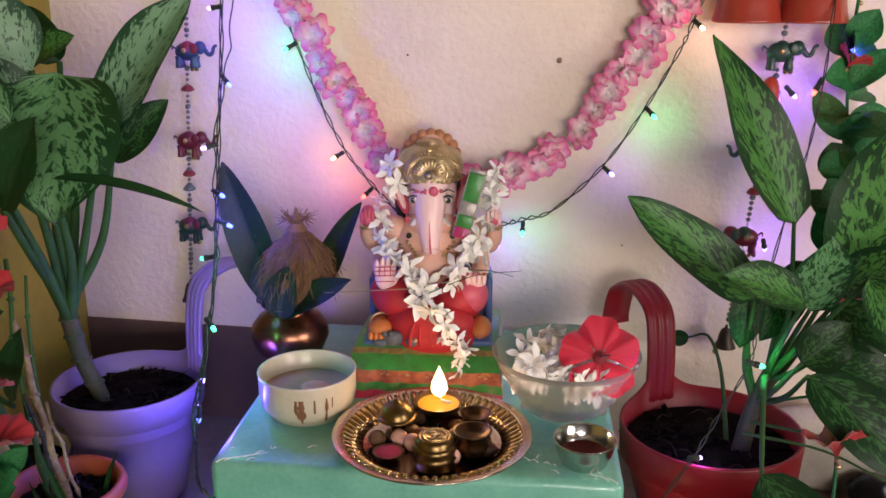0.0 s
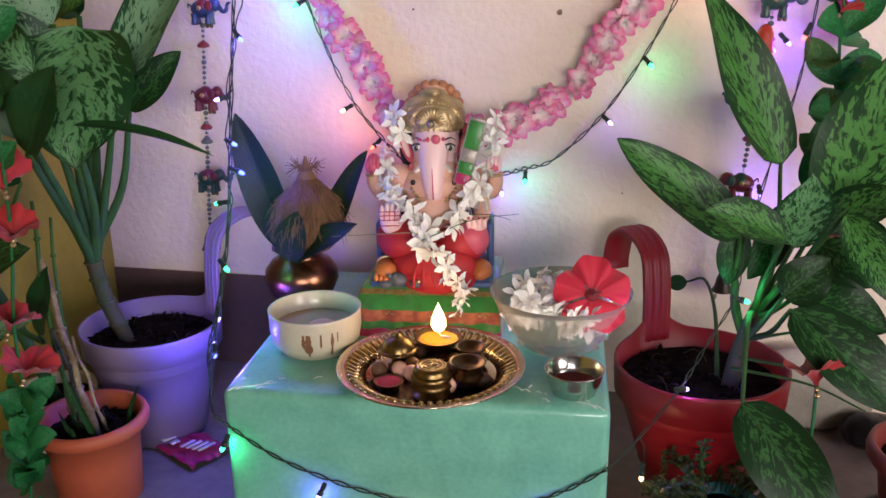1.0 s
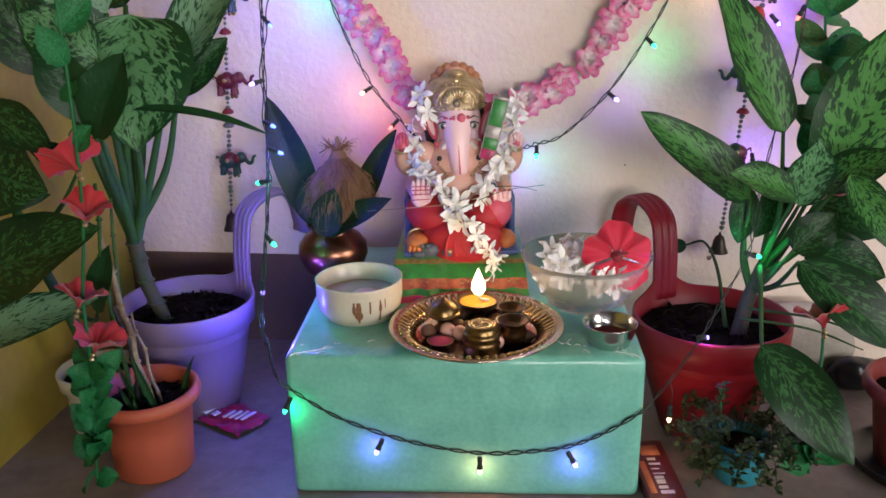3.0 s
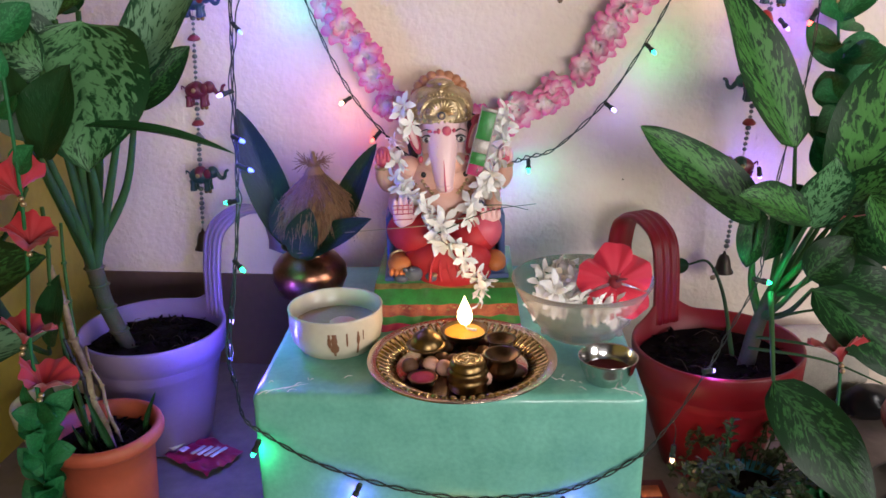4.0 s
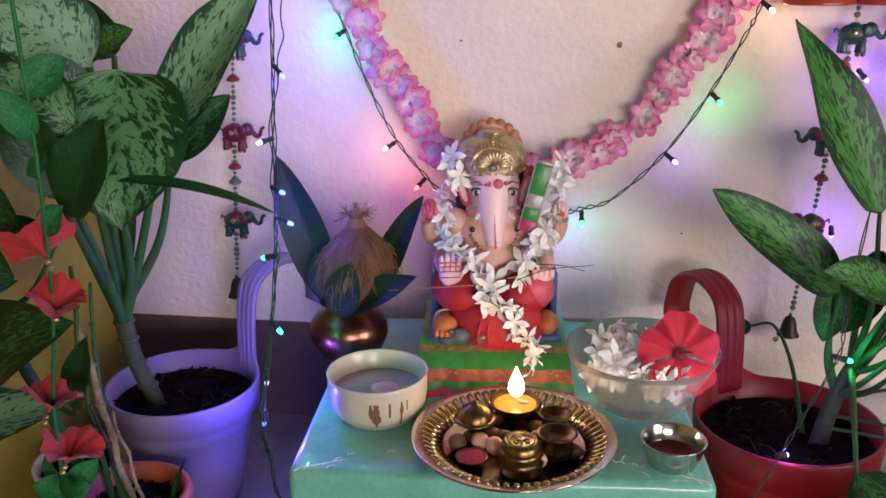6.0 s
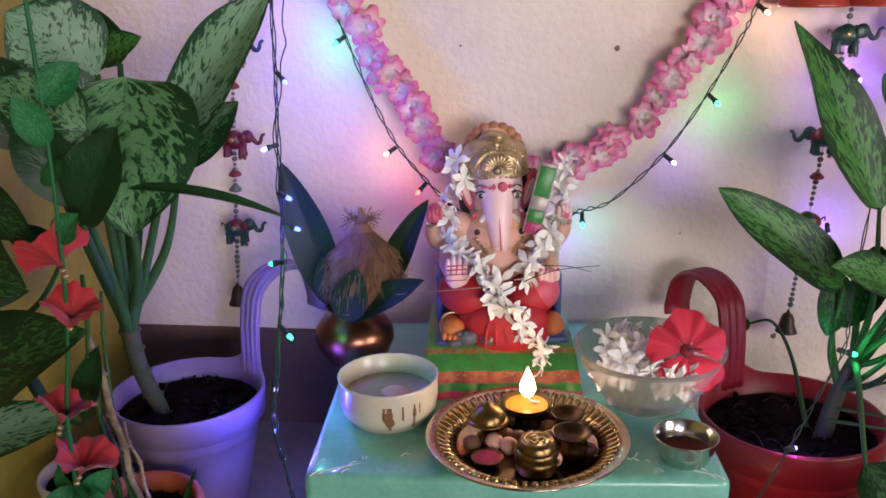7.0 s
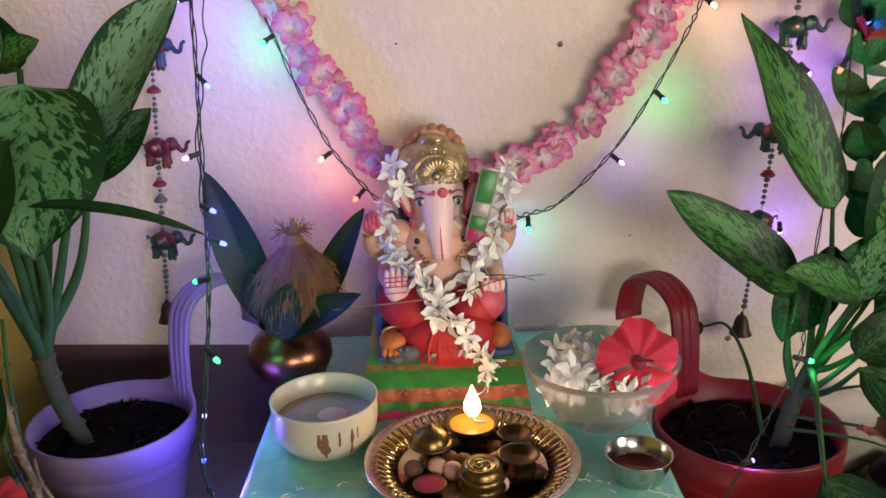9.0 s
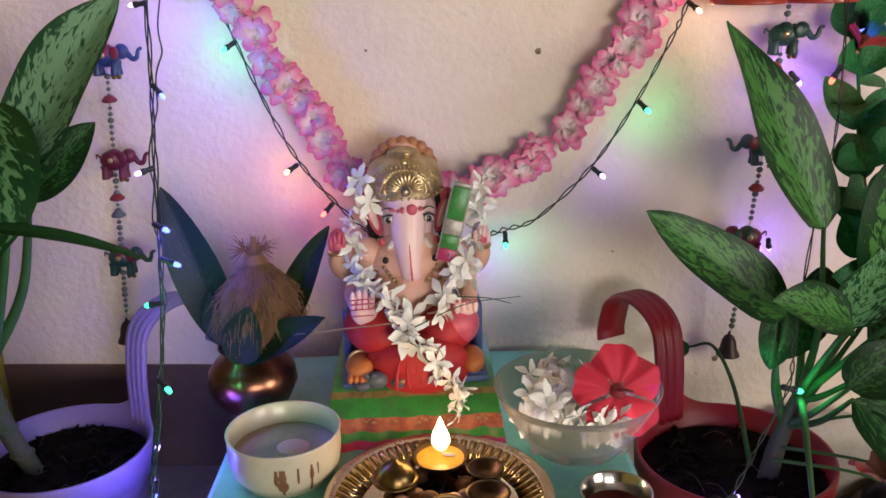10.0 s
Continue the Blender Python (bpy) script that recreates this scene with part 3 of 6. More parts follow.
    tube([p + Vector((0.0010, -0.0370 + 0.0230 * i / n_t - 0.0004, -0.004)) for i, p in enumerate(trunk)][19:], 0.0009, 0.0018, 6, bm, 4)
    for k in range(5):
        ball(bm, (-0.011 + 0.004 * k, -0.0060 + 0.0006 * abs(k - 2), 0.2170 - 0.001 * (k % 2)), (0.0007, 0.0010, 0.0022), 4, 6, 4)
    # dark locks, ears, ear studs
    for s in (-1, 1):
        ball(bm, (s * 0.052, 0.058, 0.222), (0.012, 0.018, 0.042), 5, 14, 10)
        ball(bm, (s * 0.051, 0.040, 0.226), (0.0095, 0.006, 0.033), 4, 16, 12, pose(0, 0, 0, 0, s * 18, -s * 20))
        ball(bm, (s * 0.0515, 0.0355, 0.228), (0.0055, 0.0040, 0.024), 1, 14, 10, pose(0, 0, 0, 0, s * 18, -s * 20))
        ball(bm, (s * 0.057, 0.040, 0.256), (0.0075, 0.005, 0.011), 4, 12, 8, pose(0, 0, 0, 0, s * 35, 0))
        ball(bm, (s * 0.036, 0.004, 0.168), (0.0048, 0.004, 0.0052), 5, 10, 8)
        ball(bm, (s * 0.040, 0.018, 0.192), (0.0045, 0.004, 0.0065), 4, 10, 8)
        # almond eyes with dark rims, soft lids and thin brows
        tilt = pose(0, 0, 0, 0, s * 14, s * 30)
        ball(bm, (s * 0.0295, 0.0135, 0.2285), (0.0090, 0.0046, 0.0070), 7, 14, 10, tilt)
        ball(bm, (s * 0.0296, 0.0112, 0.2283), (0.0078, 0.0044, 0.0052), 9, 14, 10, tilt)
        ball(bm, (s * 0.0290, 0.0078, 0.2285), (0.0042, 0.0026, 0.0046), 5, 12, 8)
        ball(bm, (s * 0.0282, 0.0056, 0.2300), (0.0010, 0.0008, 0.0010), 9, 7, 5)
        tube(spline([(s * 0.0205, 0.0080, 0.2340), (s * 0.0295, 0.0090, 0.2362), (s * 0.0385, 0.0160, 0.2310)], 5), 0.0013, 0.0006, 6, bm, 5)
        tube(spline([(s * 0.0190, 0.0070, 0.2420), (s * 0.0290, 0.0105, 0.2460), (s * 0.0390, 0.0200, 0.2400)], 5), 0.0014, 0.0006, 6, bm, 5)
        # short tusks
        tube(spline([(s * 0.022, 0.010, 0.196), (s * 0.029, 0.002, 0.189), (s * 0.031, -0.003, 0.190)], 5), 0.0052, 0.0026, 10, bm, 9)
    # red forehead marks
    ball(bm, (0.005, 0.0010, 0.2445), (0.0080, 0.0040, 0.0085), 4, 14, 10)
    for x, y, z, sx, sz in ((-0.0085, 0.0020, 0.2440, 0.0032, 0.0052), (-0.0140, 0.0040, 0.2425, 0.0042, 0.0028), (-0.0235, 0.0085, 0.2430, 0.0045, 0.0028), (0.0175, 0.0050, 0.2445, 0.0032, 0.0038)):
        ball(bm, (x, y, z), (sx, 0.0034, sz), 4, 10, 7)
    # crown: low banded dome, brow band, rosette, raised arched borders, knob
    cap = [(0.0490, 0.2530), (0.0540, 0.2550), (0.0555, 0.2590), (0.0545, 0.2630), (0.0560, 0.2680), (0.0565, 0.2780), (0.0545, 0.2890), (0.0495, 0.2990), (0.0410, 0.3070),
           (0.0280, 0.3120), (0.0240, 0.3135), (0.0245, 0.3165), (0.0200, 0.3210), (0.0100, 0.3245), (0.0, 0.3255)]
    lathe(cap, 40, bm=bm, at=(-0.003, 0.062, 0), mi=11)
    cx, cy = -0.003, 0.062
    for k in range(34):
        a = 2 * math.pi * k / 34
        ball(bm, (cx + 0.0560 * math.cos(a), cy + 0.0560 * math.sin(a), 0.2592), (0.0026, 0.0026, 0.0026), 3, 7, 5)
    rz = 0.2705
    for k in range(13):
        a = math.pi * (k + 0.5) / 13
        L = 0.0115 + 0.0045 * math.sin(a)
        px, pz = cx + 0.0180 * math.cos(a), rz + 0.0165 * math.sin(a)
        py = cy - math.sqrt(max(0.0001, 0.0575 ** 2 - (px - cx) ** 2)) + 0.10 * max(0, pz - 0.278)
        ball(bm, (px, py, pz), (0.0029, 0.0030, L * 0.66), 3, 9, 7, pose(0, 0, 0, 0, 90 - math.degrees(a), 0))
    ball(bm, (cx, cy - 0.0580, rz), (0.0070, 0.0045, 0.0070), 7, 12, 9)
    ball(bm, (cx, cy - 0.0600, rz), (0.0048, 0.0040, 0.0048), 3, 12, 9)
    for r_, lift in ((0.0300, 0.0), (0.0425, 0.0045)):
        pts = []
        for a in np.linspace(0.05, math.pi - 0.05, 25):
            px, pz = cx + r_ * 1.18 * math.cos(a), 0.2640 + (0.032 + lift) * math.sin(a) ** 0.8
            prof = 0.0565 if pz < 0.280 else 0.0565 - 0.9 * (pz - 0.280) ** 1.25 / 0.032 ** 0.25
            py = cy - math.sqrt(max(0.00004, prof ** 2 - (px - cx) ** 2)) - 0.0020
            pts.append((px, py, pz))
        tube(pts, 0.0032, 0.0032, 9, bm, 3)
        for p in pts[1:-1]:
            ball(bm, (p[0], p[1] - 0.0022, p[2] + 0.0044), (0.0024, 0.0024, 0.0024), 3, 7, 5)
    for s in (-1, 1):
        for k in range(3):
            x0 = s * (0.028 + 0.008 * k)
            tube(spline([(cx + x0, cy - math.sqrt(0.0572 ** 2 - x0 * x0), 0.264), (cx + x0 * 1.08, cy - math.sqrt(0.0576 ** 2 - (x0 * 1.08) ** 2), 0.272), (cx + x0 * 0.97, cy - math.sqrt(0.0570 ** 2 - (x0 * 0.97) ** 2), 0.280)], 5), 0.0020, 0.0011, 7, bm, 3)
    ball(bm, (cx, cy - 0.036, 0.3080), (0.0060, 0.0050, 0.0060), 3, 12, 9)
    ball(bm, (cx + 0.004, cy - 0.022, 0.3190), (0.0090, 0.0070, 0.0050), 3, 12, 8)
    # scalloped halo behind the crown
    for k in range(11):
        a = math.pi * (k / 10 * 1.10 - 0.05)
        ball(bm, (cx + 0.0430 * math.cos(a), 0.084, 0.2880 + 0.0400 * math.sin(a)), (0.0100, 0.0100, 0.0100), 10, 14, 10)
    ball(bm, (cx, 0.086, 0.286), (0.0420, 0.012, 0.0420), 10, 24, 14)
    ball(bm, (cx + 0.001, 0.078, 0.302), (0.0280, 0.012, 0.0270), 0, 20, 12)
    # necklaces of gold beads and the pendant
    for r, z, dip, num in ((0.038, 0.158, 0.030, 19), (0.050, 0.150, 0.044, 25)):
        for k in range(num):
            u = k / (num - 1) * 2 - 1
            x, zz = r * u, z - dip * (1 - u * u)
            yy = 0.034 - 0.0410 * math.sqrt(max(0.02, 1 - (x / 0.064) ** 2 - ((zz - 0.140) / 0.075) ** 2)) - 0.004
            ball(bm, (x, yy, zz), (0.0034, 0.0034, 0.0034), 3, 8, 6)
    ball(bm, (0.016, -0.028, 0.110), (0.0065, 0.0045, 0.0065), 3, 12, 9)
    return part("statue", bm, None, mats=M)


idol = statue()
idol.matrix_basis = pose(-0.219, 1.322, TOP + PH + 0.001, 0, 0, 8) @ Matrix.Diagonal((1, 1, 0.985, 1))
tagged(idol, "painted clay seated elephant-headed statue with gold crown", "statue")

# ---- big plate and vessels on the box ----
plate = thing("plate", (-0.166, 1.046, TOP), "round steel offering plate with fluted sides", "plate")
pr = [(0, 0.004), (0.094, 0.004), (0.099, 0.007), (0.127, 0.024), (0.1285, 0.0248), (0.1380, 0.0262), (0.140, 0.0262), (0.1408, 0.0240), (0.137, 0.0228), (0.126, 0.0205), (0.100, 0.002), (0.094, 0), (0, 0)]
part("dish", lathe(pr, 160), PLATE_STEEL, plate)
flute = part("flute", tube([(0.0985, 0, 0.0074), (0.1125, 0, 0.0158), (0.1265, 0, 0.0242)], 0.0036, 0.0046, 8), FLUTE_FLAMELIT, plate, "steel flute with the flame's glow put in as gold")
for k in range(1, 60):
    again(flute, pose(0, 0, 0, 0, 0, 360 * k / 60))
bm = bmesh.new()
for k in range(120):
    a = 2 * math.pi * k / 120
    ball(bm, (0.1335 * math.cos(a), 0.1335 * math.sin(a), 0.0253), (0.0024, 0.0013, 0.0009), 0, 6, 4, pose(0, 0, 0, 0, 0, math.degrees(a) + (30 if k % 2 else -30)))
part("embossed_rim", bm, PLATE_STEEL, plate)
PZ = TOP + 0.005
PX, PY = -0.166, 1.046


def on_plate(name, dx, dy, label, category, group=""):
    return thing(name, (PX + dx, PY + dy, PZ), label, category, group)


diya = on_plate("oil_lamp", -0.002, 0.062, "small brass oil lamp with a burning wick", "oil lamp")
part("bowl", lathe([(0, 0), (0.020, 0), (0.022, 0.004), (0.012, 0.010), (0.014, 0.016), (0.030, 0.026), (0.035, 0.034), (0.0365, 0.036), (0.034, 0.0355), (0.028, 0.029), (0.0, 0.027)], 32), BRASS, diya)
part("oil", lathe([(0, 0.0318), (0.0305, 0.0318)], 32), material("golden_oil", (0.45, 0.24, 0.03), 0.05), diya)
part("wick", tube([(0.018, 0.004, 0.033), (0.004, 0, 0.037), (0.001, 0, 0.045)], 0.0022, 0.0016, 6), WHITE_PAINT, diya)
FLAME = glow("flame", (1.0, 0.74, 0.36), 9.0)
bm = bmesh.new()
lathe([(0, 0), (0.0075, 0.004), (0.0120, 0.012), (0.0110, 0.022), (0.0062, 0.034), (0.0016, 0.045), (0, 0.049)], 14, bm=bm, at=(0.001, 0, 0.0425))
fl = part("flame", bm, FLAME, diya, "bright yellow white flame")
lamp("flame_light", "POINT", 0.34, (1.0, 0.58, 0.24), Matrix.Translation((PX - 0.001, PY + 0.062, PZ + 0.075)), 0.012)
fl.visible_shadow = False

jar = on_plate("incense_pot", -0.055, 0.018, "small brass dome-lidded pot with pierced top", "pot")
part("body", lathe([(0, 0), (0.016, 0), (0.017, 0.003), (0.010, 0.008), (0.011, 0.016), (0.024, 0.024), (0.030, 0.028), (0.031, 0.030), (0.022, 0.031)], 28), BRASS, jar)
part("dome_lid", lathe([(0.025, 0.0305), (0.024, 0.036), (0.019, 0.044), (0.010, 0.050), (0.004, 0.052), (0.004, 0.055), (0, 0.056)], 28), BRASS, jar)
box = on_plate("round_tin", 0.014, -0.058, "small brass tin with an engraved lid", "tin")
part("body", lathe([(0, 0), (0.026, 0), (0.028, 0.003), (0.0275, 0.012), (0.0300, 0.015), (0.0275, 0.018), (0.0275, 0.024), (0.0295, 0.027), (0.028, 0.031), (0.026, 0.034), (0, 0.034)], 36), BRASS, box)
bm = lathe([(0.0265, 0.0342), (0.0255, 0.040), (0.022, 0.045), (0.0205, 0.0455), (0.0195, 0.0445), (0, 0.0445)], 36)
part("engraved_lid", bm, BRASS, box)
bm = bmesh.new()
tube([(0.0165 * math.cos(a), 0.0165 * math.sin(a), 0.0450) for a in np.linspace(0, 6.28, 30)], 0.0010, 0.0010, 6, bm, cap=False)
tube(spline([(-0.009, 0.006, 0.0452), (-0.002, 0.009, 0.0455), (0.001, 0.003, 0.0455), (-0.005, 0.000, 0.0455), (0.001, -0.004, 0.0455), (-0.003, -0.010, 0.0455), (-0.010, -0.006, 0.0452)], 6), 0.0014, 0.0010, 6, bm)
tube(spline([(-0.001, 0.000, 0.0455), (0.006, 0.004, 0.0455), (0.010, -0.001, 0.0455), (0.006, -0.006, 0.0452)], 6), 0.0014, 0.0010, 6, bm)
part("engraving", bm, GOLD, box)
for dx, dy, s in ((0.060, -0.022, 0.90), (0.056, 0.030, 0.78)):
    pot = on_plate("brass_cup", dx, dy, "small dark brass cup with flared rim", "cup", "brass cups on the plate")
    part("body", lathe([(0, 0), (0.018 * s, 0), (0.024 * s, 0.008), (0.026 * s, 0.018), (0.021 * s, 0.029), (0.028 * s, 0.036), (0.030 * s, 0.038), (0.026 * s, 0.037), (0.019 * s, 0.029), (0.0, 0.026)], 30), DARK_BRASS, pot)
small = on_plate("powder_cup", -0.052, -0.050, "shallow cup of red vermilion powder", "cup")
part("cup", lathe([(0, 0), (0.016, 0), (0.021, 0.010), (0.022, 0.011), (0.020, 0.011), (0.0, 0.007)], 26), COPPER, small)
part("powder", lathe([(0.0195, 0.0095), (0.012, 0.0125), (0, 0.0135)], 26), KUMKUM, small)
for k, (dx, dy) in enumerate(((-0.024, -0.022), (-0.012, -0.002), (-0.03, 0.004), (0.018, -0.006), (0.03, 0.03), (-0.03, 0.045), (0.035, -0.05), (-0.075, -0.02), (0.032, 0.002), (-0.045, -0.012))):
    n_ = thing("betel_nut", (PX + dx, PY + dy, PZ + 0.0115), "round brown betel nut lying on the plate", "nut", "nuts on the plate")
    bm = ball(bmesh.new(), (0, 0, 0), (0.013, 0.012, 0.0125), 0, 14, 10)
    for v in bm.verts:
        v.co *= 1 + 0.06 * noise.noise(v.co * 90 + Vector((k, 0, 0)))
    part("shell", bm, NUT if k % 3 else SKIN, n_)
leaves = on_plate("dried_leaves", 0.0, 0.03, "dark crumpled leaves and petals lying on the plate", "leaf", "")
for k in range(10):
    a = k * 0.63 + 0.2
    bm = blade(0.045, 0.025, 0.3, 0.3, 0.15, seed=k, nu=4, nv=8, m=pose(0.042 * math.cos(a), 0.024 * math.sin(a) - 0.02, 0.004 + 0.002 * (k % 3), 12, 10 * (k % 3), k * 77))
    part("petal", bm, CHOCO if k % 2 else MANGO, leaves)

rng = random.Random(12)
for k in range(13):
    a, d_ = rng.uniform(-0.5, 3.6), rng.uniform(0.052, 0.084)
    o_ = thing("dry_date", (PX + d_ * math.cos(a), PY + d_ * math.sin(a) - 0.004, PZ + 0.008), "wrinkled dark dried date lying on the plate", "dried fruit", "dried fruit on the plate", turn=rng.uniform(0, 360))
    bm = ball(bmesh.new(), (0, 0, 0), (0.0150, 0.0090, 0.0085), 0, 14, 10)
    for v in bm.verts:
        v.co *= 1 + 0.16 * noise.noise(v.co * 130 + Vector((k * 3, 0, 0)))
    part("flesh", bm, CHOCO if k % 2 else ROOT, o_)

# cream bowl with brown drips
bowl = thing("bowl", (-0.373, 1.122, TOP), "cream glazed bowl with brown drips half full of cloudy water", "bowl")
part("shell", lathe([(0, 0), (0.052, 0), (0.058, 0.003), (0.070, 0.020), (0.0735, 0.040), (0.0735, 0.066), (0.0745, 0.070), (0.0725, 0.0705), (0.0700, 0.068), (0.0690, 0.040), (0.060, 0.012), (0, 0.010)], 64), CERAMIC, bowl)
part("water", lathe([(0, 0.040), (0.0688, 0.040)], 48), BROTH, bowl)
bm = bmesh.new()
for a, w, h in ((-79, 0.013, 0.048), (-85, 0.006, 0.032), (-64, 0.004, 0.036), (-50, 0.006, 0.046), (-43, 0.003, 0.030)):
    t = radians(a)
    d = Vector((math.cos(t), math.sin(t), 0))
    s_ = Vector((-d.y, d.x, 0))
    pts = []
    for r, z in ((0.0742, 0.052), (0.0742, 0.047), (0.0741, 0.042), (0.0739, 0.036), (0.0730, 0.030), (0.0718, 0.024), (0.0703, 0.019), (0.0680, 0.014)):
        if z > 0.060 - h:
            pts.append((d * r + Vector((0, 0, z)), w * (0.7 + 0.9 * noise.noise(Vector((a, z * 90, 3))))))
    rows_ = [[bm.verts.new(p - s_ * q / 2), bm.verts.new(p + d * 0.0006), bm.verts.new(p + s_ * q / 2)] for p, q in pts]
    for p, q in zip(rows_, rows_[1:]):
        for i in range(2):
            bm.faces.new((p[i], p[i + 1], q[i + 1], q[i]))
part("glaze_drip", bm, BROWN_GLAZE, bowl, "dark brown glaze runs")
b_ = bmesh.new()
ball(b_, (0.010, 0.004, 0.037), (0.024, 0.021, 0.008), 0, 18, 10)
part("floating_piece", b_, SKIN, bowl, "pale piece of fruit in the water")

# steel cup
cup = thing("steel_cup", (0.046, 1.036, TOP), "small stainless steel cup with dark red liquid", "cup")
part("shell", lathe([(0, 0), (0.028, 0), (0.031, 0.003), (0.038, 0.020), (0.0415, 0.036), (0.0430, 0.038), (0.0425, 0.0392), (0.0405, 0.0375), (0.037, 0.020), (0.030, 0.004), (0, 0.003)], 48), STEEL, cup)
part("liquid", lathe([(0, 0.016), (0.0352, 0.016)], 40), WINE, cup)

# glass bowl
gb = thing("glass_bowl", (0.013, 1.196, TOP), "clear glass bowl full of white blossoms", "bowl")
glass = part("shell", lathe([(0, 0.002), (0.050, 0), (0.060, 0.006), (0.085, 0.040), (0.104, 0.078), (0.112, 0.095), (0.1125, 0.0965), (0.1105, 0.0965), (0.102, 0.079), (0.083, 0.042), (0.058, 0.010), (0, 0.007)], 64), GLASS, gb)
glass.visible_shadow = False
dot = part("raised_dot", ball(bmesh.new(), (0.0715, 0, 0.021), (0.0065, 0.0065, 0.0065), 0, 10, 7), GLASS, gb)
for k in range(10):
    (dot if not k else again(dot, pose(0, 0, 0, 0, 0, 36 * k))).visible_shadow = False


def white_flower(r=0.024, seed=0):
    """Five-petalled pinwheel blossom with a thin tube."""
    rng = random.Random(seed)
    bm = bmesh.new()
    for k in range(5):
        m = pose(0, 0, 0.004, 0, 0, 72 * k) @ pose(0, 0.001, 0, rng.uniform(5, 38), rng.uniform(-15, 15), 0)
        blade(r * 1.05, r * 0.50, rng.uniform(0.1, 0.5), 0.15, 0.06, 1.35, nu=4, nv=6, seed=seed + k, bm=bm, m=m, blunt=0.45)
    tube([(0, 0, 0.005), (0.001, 0, -0.012)], 0.0016, 0.0010, 5, bm)
    return bm


FLOWERS = []
for k in range(4):
    o = part("white_blossom", white_flower(0.022 + 0.002 * k, k * 11), WHITE_PETAL)
    FLOWERS.append(o.data)
    bpy.data.objects.remove(o)


def place_flower(m, group, label="white five-petalled blossom", k=0):
    o = new("white_blossom", FLOWERS[k % 4])
    o.matrix_basis = m
    return tagged(o, label, "flower", group)


rng = random.Random(4)
for k in range(74):
    a, r = rng.uniform(0, 6.28), 0.078 * math.sqrt(rng.random())
    x, y = r * math.cos(a), r * math.sin(a)
    z = 0.052 + 0.020 * rng.random() + 0.030 * (x < 0.0) * rng.random()
    place_flower(pose(0.013 + x, 1.196 + y, TOP + z, rng.uniform(-70, 70), rng.uniform(-70, 70), rng.uniform(0, 360)), "blossoms in the glass bowl", "white blossom heaped in the glass bowl", k)


def fan_petal(bm, m, r, wav, ph, half=0.74):
    """Broad fan-shaped petal along +y with a rounded, softly ruffled edge and fine veins."""
    uvl = bm.loops.layers.uv.get("leaf") or bm.loops.layers.uv.new("leaf")
    nu, nv = 14, 10
    grid = []
    for j in range(nv + 1):
        v = j / nv
        row = []
        for i in range(nu + 1):
            u = i / nu * 2 - 1
            a = u * half * (0.75 + 0.25 * v)
            d = r * v * (1 - 0.26 * abs(u) ** 3 + 0.03 * v * math.sin(7 * u + ph))
            z = wav * r * v * v * (0.9 * math.sin(4.2 * u + ph) + 0.45 * math.sin(10 * u + 2 * ph)) - 0.22 * r * v ** 3 + 0.02 * r * abs(math.sin(9 * u)) * v + 0.05 * r * u * v
            row.append(bm.verts.new(m @ Vector((d * math.sin(a), d * math.cos(a), z))))
        grid.append(row)
    for j in range(nv):
        for i in range(nu):
            f = bm.faces.new((grid[j][i], grid[j][i + 1], grid[j + 1][i + 1], grid[j + 1][i]))
            for lo, (a, b) in zip(f.loops, ((i, j), (i + 1, j), (i + 1, j + 1), (i, j + 1))):
                lo[uvl].uv = (a / nu, b / nv)


def hibiscus(r, seed, mat, cup_=20, wav=0.12, petals=5, tip_=1.0):
    rng = random.Random(seed)
    bm = bmesh.new()
    for k in range(petals):
        m = pose(0, 0, 0, 0, 0, 360 / petals * k + rng.uniform(-6, 6)) @ pose(0, 0.002, 0.002 * k / petals, cup_ + rng.uniform(-8, 8), rng.uniform(-10, 10), 0)
        fan_petal(bm, m, r * rng.uniform(0.94, 1.05), wav, rng.uniform(0, 6))
    return bm


hib = thing("hibiscus_flower", (0.062, 1.168, TOP + 0.100), "large fresh red hibiscus flower resting in the glass bowl", "flower")
part("petals", hibiscus(0.059, 3, RED_PETAL, 18, 0.13), RED_PETAL, hib).matrix_basis = pose(0, 0, 0, 58, 0, 12)
bm = tube(spline([(0, 0, 0), (0.003, 0.0, 0.02), (0.006, -0.004, 0.045)], 5), 0.0028, 0.0016, 7)
ball(bm, (0, 0, 0.002), (0.011, 0.011, 0.007), 0, 12, 8)
part("stamen", bm, RED_PETAL, hib, "dark red stamen column").matrix_basis = pose(0, 0, 0, 58, 0, 12)

# copper water pot with coconut and mango leaves
lota = thing("water_pot", (-0.460, 1.292, TOP), "round tarnished copper water pot", "pot")
part("body", lathe([(0, 0), (0.030, 0), (0.034, 0.004), (0.055, 0.026), (0.066, 0.052), (0.064, 0.072), (0.052, 0.088), (0.040, 0.095), (0.037, 0.101), (0.042, 0.108), (0.0465, 0.110), (0.044, 0.111), (0.036, 0.102), (0.035, 0.095), (0.030, 0.09)], 56), COPPER, lota)
coco = thing("coconut", (-0.440, 1.295, TOP + 0.165), "brown husked coconut with a fibrous tuft set on the copper pot", "coconut")
bm = ball(bmesh.new(), (0, 0, 0), (0.060, 0.060, 0.066), 0, 40, 30)
for v in bm.verts:
    t = max(0, v.co.z - 0.048) / 0.018
    v.co.x *= 1 - 0.25 * t
    v.co.y *= 1 - 0.25 * t
    v.co.z += 0.016 * t * t
    v.co += v.co.normalized() * 0.003 * noise.noise(Vector((v.co.x * 70, v.co.y * 70, v.co.z * 14)))
part("husk", bm, HUSK, coco)
bm = bmesh.new()
rng = random.Random(9)
